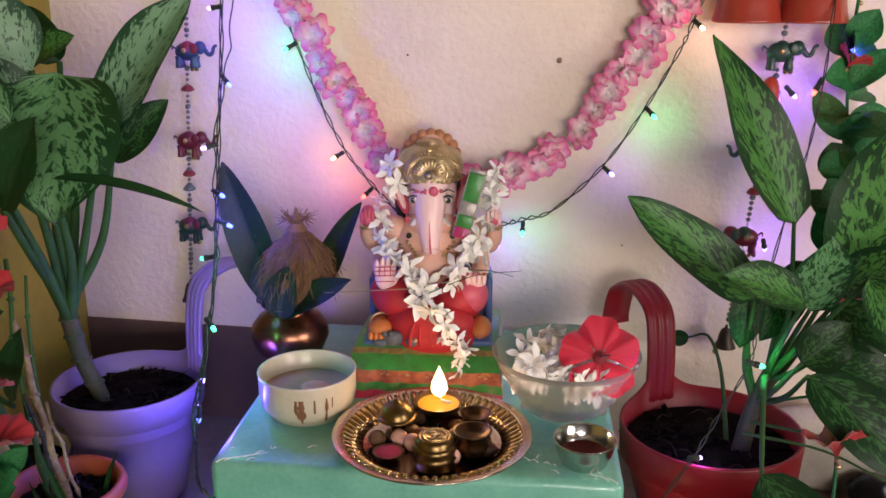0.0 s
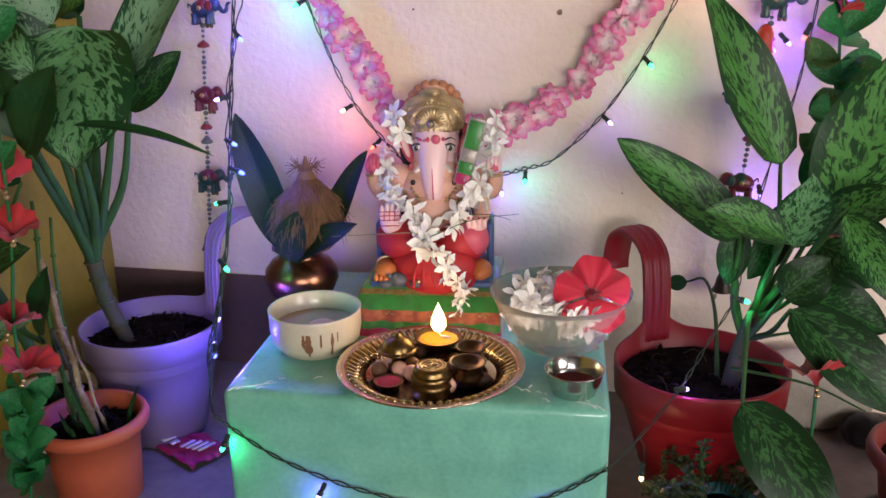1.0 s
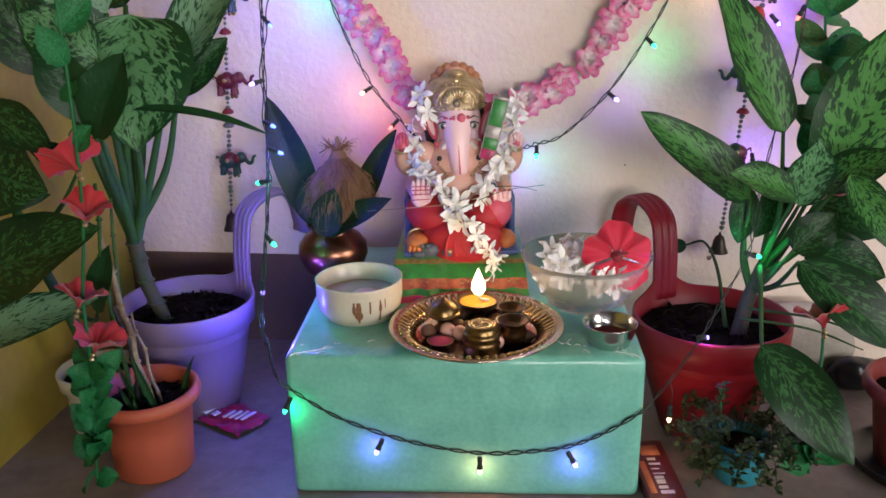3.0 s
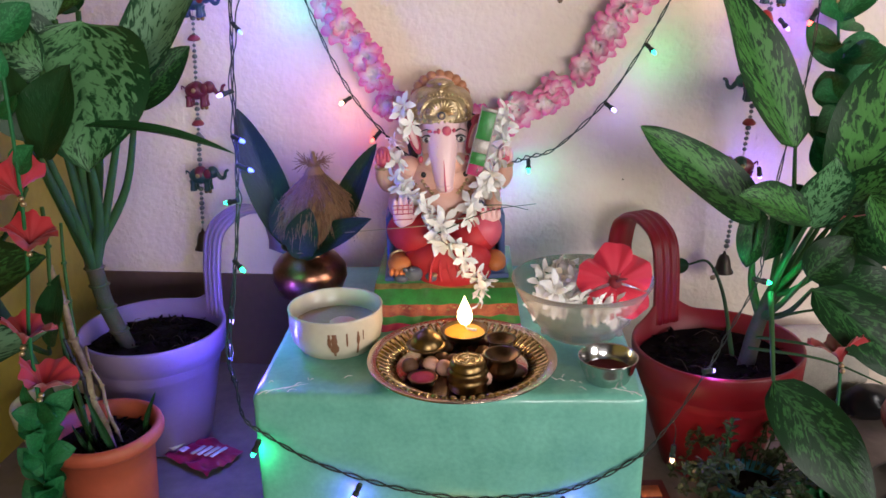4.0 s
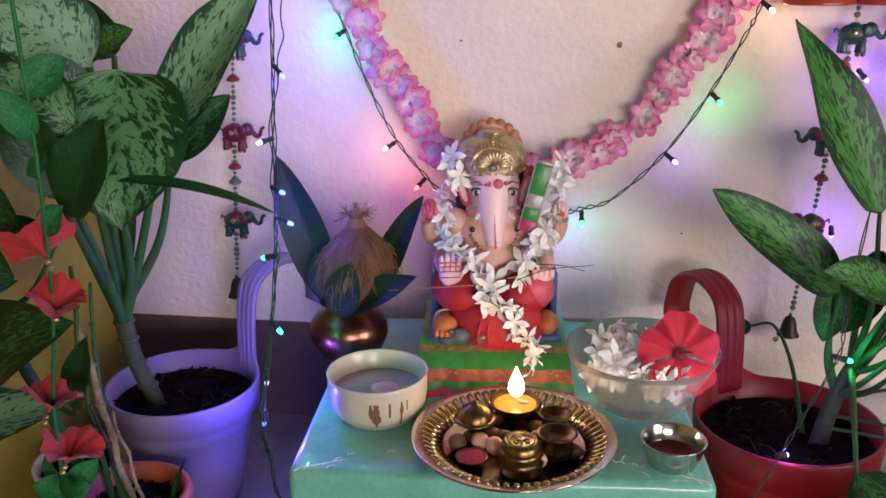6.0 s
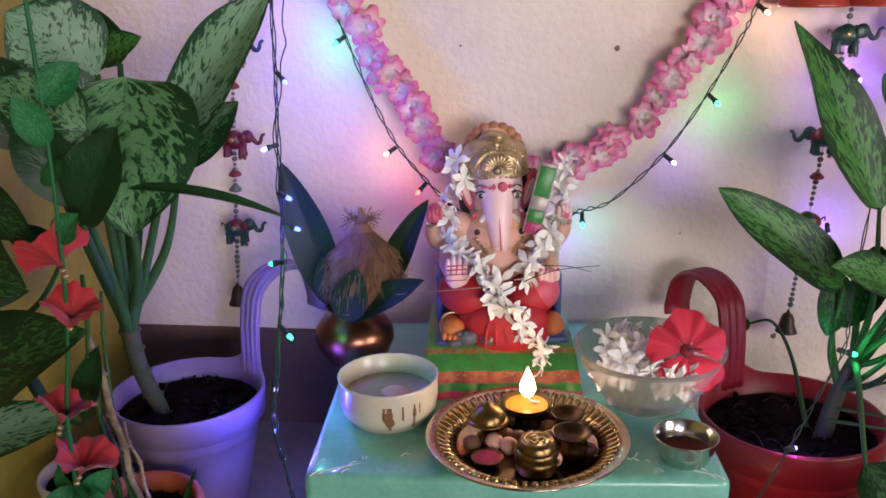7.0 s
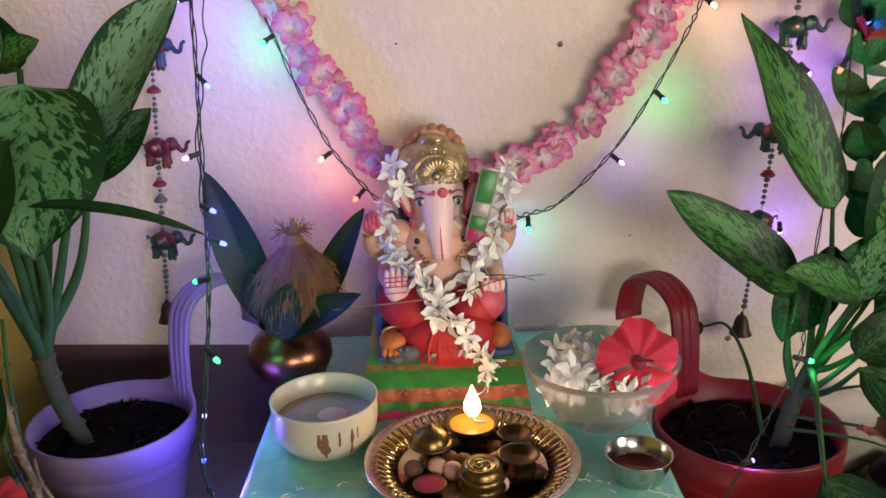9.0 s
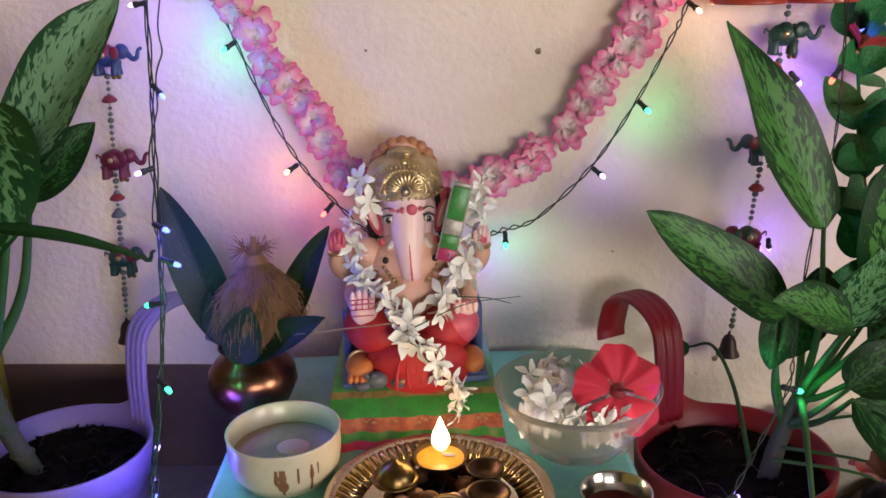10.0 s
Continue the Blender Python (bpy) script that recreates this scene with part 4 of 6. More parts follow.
for k in range(620):
    a, e = rng.uniform(0, 6.28), rng.uniform(-0.25, 1.35)
    d = Vector((math.cos(a) * math.cos(e), math.sin(a) * math.cos(e), math.sin(e)))
    p = Vector((d.x * 0.0595, d.y * 0.0595, d.z * 0.066))
    t = max(0, p.z - 0.048) / 0.018
    p = Vector((p.x * (1 - 0.25 * t), p.y * (1 - 0.25 * t), p.z + 0.016 * t * t))
    dn = Vector((d.x * (0.2 + 0.8 * max(0, d.z)), d.y * (0.2 + 0.8 * max(0, d.z)), -1)) + Vector((rng.uniform(-.3, .3), rng.uniform(-.3, .3), 0))
    L = rng.uniform(0.014, 0.036)
    tube([p, p + dn.normalized() * L * 0.5 + d * 0.005, p + dn.normalized() * L + d * rng.uniform(-0.002, 0.010)], 0.0007, 0.0003, 4, bm)
for k in range(90):
    a = rng.uniform(0, 6.28)
    p = Vector((0.006 * math.cos(a), 0.006 * math.sin(a), 0.084))
    tube([p, p + Vector((0.010 * math.cos(a), 0.010 * math.sin(a), 0.010)), p + Vector((rng.uniform(0.012, 0.034) * math.cos(a), 0.022 * math.sin(a), rng.uniform(-0.006, 0.026)))], 0.0010, 0.0004, 4, bm)
lathe([(0.018, 0.074), (0.011, 0.084), (0.0065, 0.094), (0.0042, 0.104), (0.0025, 0.111), (0, 0.113)], 9, bm=bm)
tagged(part("coir", bm, FIBRE, coco, "loose pale coir fibres and tuft"), kind="stuff")
mango = thing("mango_leaf_sprig", (-0.460, 1.292, TOP + 0.10), "dark green mango leaves standing in the copper pot", "leaf")
LB = Vector((-0.456, 1.300, TOP + 0.10))
for base, tip, w, face, ar in (
        ((-0.03, 0.01, 0), (-0.112, 0.02, 0.245), 0.072, (0.25, -1, 0.1), 0.05), ((0.03, 0.02, 0), (0.125, 0.02, 0.185), 0.052, (-0.3, -1, 0.3), 0.08),
        ((0.0, -0.035, -0.002), (0.125, -0.06, 0.078), 0.050, (-0.3, -0.8, 0.7), 0.15), ((-0.005, -0.04, -0.002), (0.025, -0.062, 0.095), 0.060, (0, -1, 0.15), 0.06),
        ((-0.025, 0.0, 0), (-0.045, -0.02, 0.10), 0.05, (-0.4, -1, 0.2), 0.1)):
    leaf(mango, MANGO, Vector(base), Vector(tip), w, face, ar, 0.18, 0.05, 0.9, seed=int(w * 1000))


# ---- flower pots ----
def soil_disc(r, z, seed):
    bm = bmesh.new()
    n, rings = 36, 9
    prev = [bm.verts.new((0, 0, z))]
    for j in range(1, rings + 1):
        ring = []
        for k in range(n):
            a = 2 * math.pi * k / n
            p = Vector((r * j / rings * math.cos(a), r * j / rings * math.sin(a), z))
            p.z += (0.012 * noise.noise(p * 28 + Vector((seed, 0, 0))) + 0.006 * noise.noise(p * 90)) * (j < rings)
            ring.append(bm.verts.new(p))
        for k in range(n):
            if len(prev) == 1:
                bm.faces.new((prev[0], ring[k], ring[(k + 1) % n]))
            else:
                bm.faces.new((prev[k], ring[k], ring[(k + 1) % n], prev[(k + 1) % n]))
        prev = ring
    return bm


def flower_pot(at, top_r, foot_r, height, mat, label, soil=0.035, hook=None, hook_top=0.16, lip=0.03, thick=0.004, reach=0.11, hook_w=0.052, rolled=False):
    """Tapered pot with a banded lip; hook: direction of a broad ridged railing hook that rises from the rim."""
    pot = thing("flower_pot", at, label, "flower pot")
    g = lambda z: foot_r + (top_r - 0.010 - foot_r) * z / (height - lip)
    pr = [(0, 0), (foot_r - 0.006, 0), (foot_r, 0.005), (g(height * 0.5), height * 0.5), (g(height - lip), height - lip), (top_r - 0.001, height - lip + 0.002),
          (top_r + 0.002, height - 0.004), (top_r + 0.001, height), (top_r - thick, height - 0.001), (top_r - thick - 0.004, height - lip), (g(height * 0.5) - thick, height * 0.5), (0, height * 0.4)]
    if rolled:
        pr[5:10] = [(top_r + 0.001, height - lip), (top_r + 0.006, height - lip * 0.75), (top_r + 0.0075, height - lip * 0.45), (top_r + 0.005, height - lip * 0.14), (top_r, height),
                    (top_r - 0.006, height - lip * 0.12), (top_r - 0.009, height - lip * 0.6), (top_r - 0.012, height - lip)]
    bm = lathe(pr, 72)
    if hook is not None:
        for v in bm.verts:
            if v.co.z > height - lip - 0.004:
                c = max(0, Vector((v.co.x, v.co.y)).normalized().dot(Vector(hook)) if v.co.xy.length > 1e-4 else 0)
                v.co.z += 0.030 * c ** 30 * (v.co.z - height + lip + 0.004) / lip
                v.co.xy *= 1 + 0.03 * c ** 30
    part("body", bm, mat, pot)
    part("soil", soil_disc(top_r - thick - 0.005, height - soil, at[0] * 10), SOIL, pot, "dark crumbly soil")
    if hook is not None:
        h = Vector((*hook, 0))
        w = Vector((-h.y, h.x, 0))
        arch = spline([(top_r - 0.002, height - 0.02), (top_r + 0.004, height + hook_top * 0.5), (top_r + 0.022, height + hook_top * 0.86), (top_r + reach * 0.52, height + hook_top),
                       (top_r + reach * 0.88, height + hook_top * 0.86), (top_r + reach, height + hook_top * 0.55), (top_r + reach, height + hook_top * 0.4)], 8)
        arch = [(p.x, p.y) for p in [Vector((q[0], q[1], 0)) for q in arch]]
        bm = bmesh.new()
        ns = 33
        rings = []
        for i, (s, z) in enumerate(arch):
            s0, z0 = arch[max(i - 1, 0)]
            s1, z1 = arch[min(i + 1, len(arch) - 1)]
            d = Vector((s1 - s0, z1 - z0)).normalized()
            nrm = Vector((-d.y, d.x))
            ring = []
            for k in range(ns):
                u = k / (ns - 1) * 2 - 1
                ridge = 0.0038 * max(0, math.cos(u * math.pi * 3.5)) ** 0.6 if abs(u) < 0.96 else -0.002
                ring.append((u, ridge))
            outer = [bm.verts.new(h * (s + nrm.x * (0.004 + r_)) + Vector((0, 0, z + nrm.y * (0.004 + r_))) + w * u * hook_w / 2) for u, r_ in ring]
            inner = [bm.verts.new(h * (s - nrm.x * 0.004) + Vector((0, 0, z - nrm.y * 0.004)) + w * u * hook_w / 2) for u, r_ in (ring[-1], ring[0])]
            rings.append(outer + inner)
        m = len(rings[0])
        for p, q in zip(rings, rings[1:]):
            for k in range(m):
                bm.faces.new((p[k], p[(k + 1) % m], q[(k + 1) % m], q[k]))
        bm.faces.new(rings[0])
        bm.faces.new(rings[-1][::-1])
        bmesh.ops.recalc_face_normals(bm, faces=bm.faces)
        part("railing_hook", bm, mat, pot, "broad ridged plastic hook curving over from the rim")
    return pot


flower_pot((-0.737, 1.232, GROUND), 0.125, 0.080, 0.265 - GROUND, PURPLE, "lilac plastic railing pot full of dark soil", hook=(0.62, 0.785), hook_top=0.168, reach=0.150, lip=0.048)
flower_pot((0.238, 1.232, GROUND), 0.136, 0.078, 0.265 - GROUND, RED_PLASTIC, "red plastic railing pot full of dark soil", hook=(-0.50, 0.866), hook_top=0.158, reach=0.150, lip=0.056)
flower_pot((-0.728, 1.010, GROUND), 0.084, 0.066, 0.195 - GROUND, ORANGE, "orange plastic pot with a rounded lip and dry canes", soil=0.03, lip=0.026, rolled=True)
flower_pot((-0.880, 1.130, GROUND), 0.072, 0.055, 0.165 - GROUND, CERAMIC, "small pale pot with dark soil by the yellow wall", soil=0.02)
flower_pot((0.572, 1.115, GROUND + 0.012), 0.095, 0.068, 0.195 - GROUND, MAROON, "dark maroon plastic pot on a black saucer", soil=0.03, rolled=True)
flower_pot((0.268, 1.065, GROUND), 0.050, 0.038, 0.118 - GROUND, TURQ, "small turquoise plastic pot with a trailing succulent", soil=0.015, lip=0.015)
sauc = thing("pot_saucer", (0.572, 1.115, GROUND), "black plastic saucer under the maroon pot", "saucer")
part("dish", lathe([(0, 0), (0.085, 0), (0.095, 0.004), (0.105, 0.024), (0.107, 0.026), (0.103, 0.024), (0.092, 0.008), (0, 0.006)], 48), SLIPPER, sauc)

# ---- dieffenbachias ----
left_plant = thing("dumb_cane_plant", (0, 0, 0), "tall mottled dumb cane growing in the lilac pot", "plant")
trunk_l = spline([(-0.775, 1.215, 0.204), (-0.781, 1.215, 0.234), (-0.796, 1.195, 0.314), (-0.795, 1.175, 0.388), (-0.792, 1.17, 0.418)], 7)
bm = tube(trunk_l, 0.0125, 0.0150, 14)
for i in range(2, len(trunk_l) - 4, 4):
    ball(bm, trunk_l[i], (0.0178, 0.0178, 0.0050), 0, 14, 6)
part("trunk", bm, TRUNK, left_plant, "thick ringed green cane")
edge_plant = thing("dumb_cane_plant", (0, 0, 0), "dark mottled dumb cane in the small pale pot", "plant")
part("trunk", tube(spline([(-0.880, 1.13, 0.14), (-0.890, 1.08, 0.30), (-0.905, 1.03, 0.45), (-0.900, 0.99, 0.60), (-0.89, 0.98, 0.69)], 6), 0.011, 0.006, 10), STEM, edge_plant)
right_plant = thing("dumb_cane_plant", (0, 0, 0), "mottled dumb cane with arching leaves growing in the red pot", "plant")
part("trunk", tube(spline([(0.284, 1.222, 0.22), (0.290, 1.21, 0.29), (0.302, 1.20, 0.35), (0.318, 1.195, 0.40)], 6), 0.014, 0.009, 12), TRUNK, right_plant)


def petiole(parent, a, b, r=0.006, sag=0.02):
    a, b = Vector(a), Vector(b)
    bow = 0.16 * (b - a).length * noise.noise(b * 23.0)
    mid = (a + b) / 2 + Vector((bow, 0.01, -sag - abs(bow) * 0.4))
    return part("petiole", tube(spline([a, mid, b], 7), r, r * 0.45, 10), STEM, parent)


leaf(left_plant, DIEFF, (-0.695, 1.075, 0.800), (-0.677, 1.0, 0.606), 0.200, (0.15, -1, 0.30), 0.12, 0.1, 0.05, 0.72, 0)
leaf(left_plant, DIEFF_PALE, (-0.650, 1.08, 0.705), (-0.505, 1.1, 0.905), 0.094, (-0.3, -1, 0.1), 0.05, 0.25, 0.05, 0.95, 1)
leaf(left_plant, DIEFF_DARK, (-0.662, 1.13, 0.668), (-0.576, 1.15, 0.757), 0.058, (0.1, -1, 0.3), 0.1, 0.15, 0.02, 0.9, 2)
leaf(left_plant, PLAIN_LEAF, (-0.691, 1.02, 0.664), (-0.484, 1.02, 0.633), 0.018, (0, -0.6, 1), 0.3, 0.2, 0.02, 0.8, 3)
leaf(left_plant, DIEFF_PALE, (-0.707, 1.05, 0.727), (-0.846, 1.0, 0.804), 0.119, (0.2, -0.9, 0.6), 0.1, 0.12, 0.06, 0.8, 4)
leaf(left_plant, DIEFF, (-0.709, 0.98, 0.744), (-0.806, 0.96, 0.81), 0.096, (0.25, -1, 0.3), 0.12, 0.14, 0.06, 0.85, 5)
leaf(left_plant, DIEFF_PALE, (-0.738, 1.08, 0.802), (-0.814, 1.02, 0.885), 0.138, (0.25, -0.9, 0.5), 0.1, 0.1, 0.06, 0.9, 6)
leaf(left_plant, DIEFF_LIME, (-0.773, 1.12, 0.813), (-0.685, 1.1, 0.849), 0.051, (0, -1, 0.4), 0.15, 0.2, 0.06, 0.9, 7)
leaf(left_plant, PLAIN_LEAF, (-0.74, 1.15, 0.81), (-0.774, 1.13, 0.887), 0.068, (0, -1, 0.3), 0.15, 0.2, 0.06, 0.9, 8)
leaf(left_plant, PLAIN_LEAF, (-0.717, 0.96, 0.657), (-0.78, 0.95, 0.773), 0.072, (0.3, -1, 0.1), 0.1, 0.2, 0.04, 0.9, 9)
leaf(left_plant, PLAIN_LEAF, (-0.715, 0.95, 0.634), (-0.653, 0.95, 0.755), 0.084, (-0.2, -1, 0.15), 0.1, 0.18, 0.04, 0.9, 10)
leaf(left_plant, DIEFF_DARK, (-0.789, 1.0, 0.725), (-0.856, 0.98, 0.841), 0.104, (0.3, -1, 0.3), 0.1, 0.15, 0.04, 0.9, 11)
leaf(edge_plant, DIEFF_DARK, (-0.908, 0.98, 0.678), (-0.776, 0.93, 0.621), 0.066, (0.1, -0.8, 0.7), 0.12, 0.12, 0.06, 0.85, 12)
leaf(edge_plant, PLAIN_LEAF, (-0.774, 1.0, 0.579), (-0.856, 1.0, 0.612), 0.039, (0.1, -0.9, 0.6), 0.12, 0.12, 0.06, 0.85, 13)
leaf(edge_plant, DIEFF_DARK, (-0.933, 0.96, 0.587), (-0.788, 0.92, 0.56), 0.143, (0.25, -1, 0.35), 0.08, 0.1, 0.06, 0.75, 14)
leaf(edge_plant, DIEFF_DARK, (-0.968, 0.95, 0.396), (-0.711, 0.9, 0.515), 0.129, (0.2, -0.9, 0.6), 0.1, 0.14, 0.06, 0.85, 15)
leaf(edge_plant, DIEFF_PALE, (-1.003, 0.94, 0.291), (-0.738, 0.92, 0.395), 0.079, (0.2, -0.8, 0.8), 0.08, 0.16, 0.02, 0.85, 16)
leaf(edge_plant, PLAIN_LEAF, (-0.78, 0.99, 0.336), (-0.731, 0.97, 0.46), 0.046, (-0.2, -1, 0.2), 0.1, 0.15, 0.06, 0.9, 17)
leaf(right_plant, DIEFF_LIME, (0.327, 1.235, 0.588), (0.203, 1.295, 0.849), 0.094, (0.50, -1, 0.15), 0.05, 0.16, 0.05, 0.66, 18)
leaf(right_plant, DIEFF_LIME, (0.273, 1.18, 0.491), (0.09, 1.17, 0.634), 0.083, (0.25, -0.9, 0.6), 0.07, 0.14, 0.05, 0.8, 19)
leaf(right_plant, DIEFF_LIME, (0.319, 1.1, 0.516), (0.212, 1.04, 0.569), 0.065, (0.1, -0.8, 0.8), 0.16, 0.22, 0.04, 0.95, 20)
leaf(right_plant, DIEFF_DARK, (0.272, 1.2, 0.506), (0.262, 1.19, 0.411), 0.049, (-0.1, -1, 0.1), 0.05, 0.2, 0.06, 0.9, 21)
leaf(right_plant, DIEFF, (0.341, 1.15, 0.49), (0.35, 1.12, 0.601), 0.081, (0.2, -1, 0.3), 0.08, 0.12, 0.06, 0.9, 22)
leaf(right_plant, DIEFF_LIME, (0.421, 1.25, 0.496), (0.469, 1.2, 0.768), 0.153, (0.0, -1, 0.3), 0.06, 0.1, 0.06, 0.85, 23)
leaf(right_plant, DIEFF_LIME, (0.379, 1.2, 0.509), (0.471, 1.12, 0.58), 0.069, (0, -0.9, 0.7), 0.12, 0.15, 0.04, 0.85, 24)
leaf(right_plant, DIEFF_DARK, (0.382, 1.2, 0.48), (0.487, 1.14, 0.462), 0.111, (0, -0.9, 0.6), 0.1, 0.12, 0.06, 0.85, 25)
leaf(right_plant, DIEFF_DARK, (0.358, 1.15, 0.418), (0.466, 1.1, 0.391), 0.084, (0.1, -0.9, 0.5), 0.18, 0.15, 0.06, 0.85, 26)
leaf(right_plant, DIEFF_DARK, (0.326, 1.1, 0.43), (0.382, 1.1, 0.491), 0.067, (0.1, -0.9, 0.5), 0.1, 0.15, 0.06, 0.85, 27)
leaf(right_plant, DIEFF_LIME, (0.388, 1.08, 0.559), (0.452, 1.02, 0.457), 0.056, (-0.2, -0.9, 0.5), 0.1, 0.15, 0.06, 0.85, 28)
leaf(right_plant, DIEFF_DARK, (0.342, 1.12, 0.405), (0.495, 1.05, 0.29), 0.093, (0.1, -0.9, 0.5), 0.14, 0.16, 0.05, 0.85, 29)
leaf(right_plant, DIEFF_DARK, (0.276, 1.03, 0.3), (0.398, 0.93, 0.159), 0.096, (-0.25, -0.8, 0.7), 0.08, 0.12, 0.06, 0.8, 30)
leaf(right_plant, PLAIN_LEAF, (0.228, 1.488, 0.306), (0.192, 1.496, 0.298), 0.030, (0, -1, 0.3), 0.2, 0.3, 0.05, 0.9, 31)
leaf(right_plant, DIEFF_DARK, (0.363, 1.3, 0.513), (0.298, 1.22, 0.414), 0.063, (0, -1, 0.1), 0.1, 0.2, 0.05, 0.9, 32)
P1, P2 = (-0.791, 1.169, 0.418), (-0.795, 1.175, 0.388)
petiole(left_plant, P1, (-0.697, 1.085, 0.790), 0.0092, 0.004)
petiole(left_plant, P2, (-0.650, 1.08, 0.705), 0.0092, 0.004)
petiole(left_plant, P1, (-0.662, 1.13, 0.668), 0.0092, 0.004)
petiole(left_plant, P2, (-0.691, 1.02, 0.664), 0.0092, 0.004)
petiole(left_plant, P1, (-0.707, 1.05, 0.727), 0.0092, 0.004)
petiole(left_plant, P2, (-0.709, 0.98, 0.744), 0.0092, 0.004)
petiole(left_plant, P1, (-0.738, 1.08, 0.802), 0.0092, 0.004)
petiole(left_plant, P2, (-0.773, 1.12, 0.813), 0.0092, 0.004)
petiole(left_plant, P1, (-0.74, 1.15, 0.81), 0.0092, 0.004)
petiole(left_plant, P2, (-0.717, 0.96, 0.657), 0.0092, 0.004)
petiole(left_plant, P1, (-0.715, 0.95, 0.634), 0.0092, 0.004)
petiole(left_plant, P2, (-0.789, 1.0, 0.725), 0.0092, 0.004)
petiole(edge_plant, (-0.9, 0.99, 0.6), (-0.908, 0.98, 0.678), 0.0055, 0.015)
petiole(edge_plant, (-0.905, 1.03, 0.45), (-0.774, 1.0, 0.579), 0.0055, 0.015)
petiole(edge_plant, (-0.9, 0.99, 0.6), (-0.933, 0.96, 0.587), 0.0055, -0.05)
petiole(edge_plant, (-0.89, 1.08, 0.3), (-0.968, 0.95, 0.396), 0.0055, 0.015)
petiole(edge_plant, (-0.89, 1.08, 0.3), (-1.003, 0.94, 0.291), 0.0055, -0.05)
petiole(edge_plant, (-0.89, 1.08, 0.3), (-0.78, 0.99, 0.336), 0.0055, 0.015)
petiole(right_plant, (0.306, 1.198, 0.365), (0.327, 1.235, 0.592), 0.0062, 0.015)
petiole(right_plant, (0.294, 1.205, 0.32), (0.273, 1.18, 0.491), 0.0062, 0.015)
petiole(right_plant, (0.306, 1.198, 0.365), (0.319, 1.1, 0.516), 0.0062, 0.015)
petiole(right_plant, (0.294, 1.205, 0.32), (0.272, 1.2, 0.506), 0.0062, 0.015)
petiole(right_plant, (0.306, 1.198, 0.365), (0.341, 1.15, 0.49), 0.0062, 0.015)
petiole(right_plant, (0.294, 1.205, 0.32), (0.421, 1.25, 0.496), 0.0062, 0.015)
petiole(right_plant, (0.306, 1.198, 0.365), (0.379, 1.2, 0.509), 0.0062, 0.015)
petiole(right_plant, (0.294, 1.205, 0.32), (0.382, 1.2, 0.48), 0.0062, 0.015)
petiole(right_plant, (0.306, 1.198, 0.365), (0.358, 1.15, 0.418), 0.0062, 0.015)
petiole(right_plant, (0.294, 1.205, 0.32), (0.326, 1.1, 0.43), 0.0062, 0.015)
petiole(right_plant, (0.306, 1.198, 0.365), (0.388, 1.08, 0.559), 0.0062, 0.015)
petiole(right_plant, (0.294, 1.205, 0.32), (0.342, 1.12, 0.405), 0.0062, 0.015)
petiole(right_plant, (0.306, 1.198, 0.365), (0.276, 1.03, 0.3), 0.0062, -0.05)
petiole(right_plant, (0.306, 1.198, 0.365), (0.363, 1.3, 0.513), 0.0062, 0.015)
# curling stalk with a small withered leaf
part("stalk", tube(spline([(0.266, 1.24, 0.235), (0.268, 1.36, 0.300), (0.256, 1.45, 0.325), (0.228, 1.488, 0.306)], 7), 0.004, 0.002, 7), STEM, right_plant)
for k, (a, b) in enumerate((((0.29, 1.2, 0.29), (0.50, 1.10, 0.27)), ((0.28, 1.2, 0.27), (0.46, 1.12, 0.255)), ((0.30, 1.2, 0.32), (0.47, 1.16, 0.345)))):
    petiole(right_plant, a, b, 0.0028, -0.012)

# dry canes in the orange pot
rng = random.Random(20)
canes = thing("dry_cane_plant", (0, 0, 0), "dry brown canes and thin shoots in the orange pot", "plant")
for k, (a, b, c, r, m_) in enumerate((
        ((-0.716, 1.00, 0.16), (-0.728, 0.985, 0.30), (-0.745, 0.98, 0.47), 0.0105, CANE), ((-0.730, 0.99, 0.16), (-0.727, 0.98, 0.26), (-0.735, 0.97, 0.36), 0.006, BLACK),
        ((-0.700, 1.01, 0.16), (-0.708, 1.0, 0.24), (-0.722, 0.99, 0.34), 0.005, CANE), ((-0.745, 1.0, 0.16), (-0.75, 0.98, 0.38), (-0.742, 0.97, 0.56), 0.007, STEM),
        ((-0.735, 1.02, 0.16), (-0.742, 1.0, 0.35), (-0.730, 0.99, 0.53), 0.0055, STEM))):
    r *= 0.6
    bend = [Vector(q) + Vector((rng.uniform(-.004, .004), rng.uniform(-.003, .003), 0)) for q in spline([a, b, c], 3)]
    bm = tube(spline(bend, 4), r, r * 0.7, 9)
    for q in bend[1:-1]:
        ball(bm, q, (r * 1.35, r * 1.35, 0.0035), 0, 9, 6)
    part("cane", bm, m_, canes)
rng = random.Random(21)
for k in range(7):
    x, y = -0.716 + rng.uniform(-0.05, 0.05), 1.0 + rng.uniform(-0.05, 0.03)
    leaf(canes, PLAIN_LEAF if k % 3 else DIEFF_DARK, (x, y, 0.165), (x + rng.uniform(-0.04, 0.05), y + rng.uniform(-0.03, 0.01), 0.165 + rng.uniform(0.03, 0.12)), rng.uniform(0.006, 0.013), (rng.uniform(-.5, .5), -1, 0.2), 0.15, 0.2, 0.03, 0.8, k)

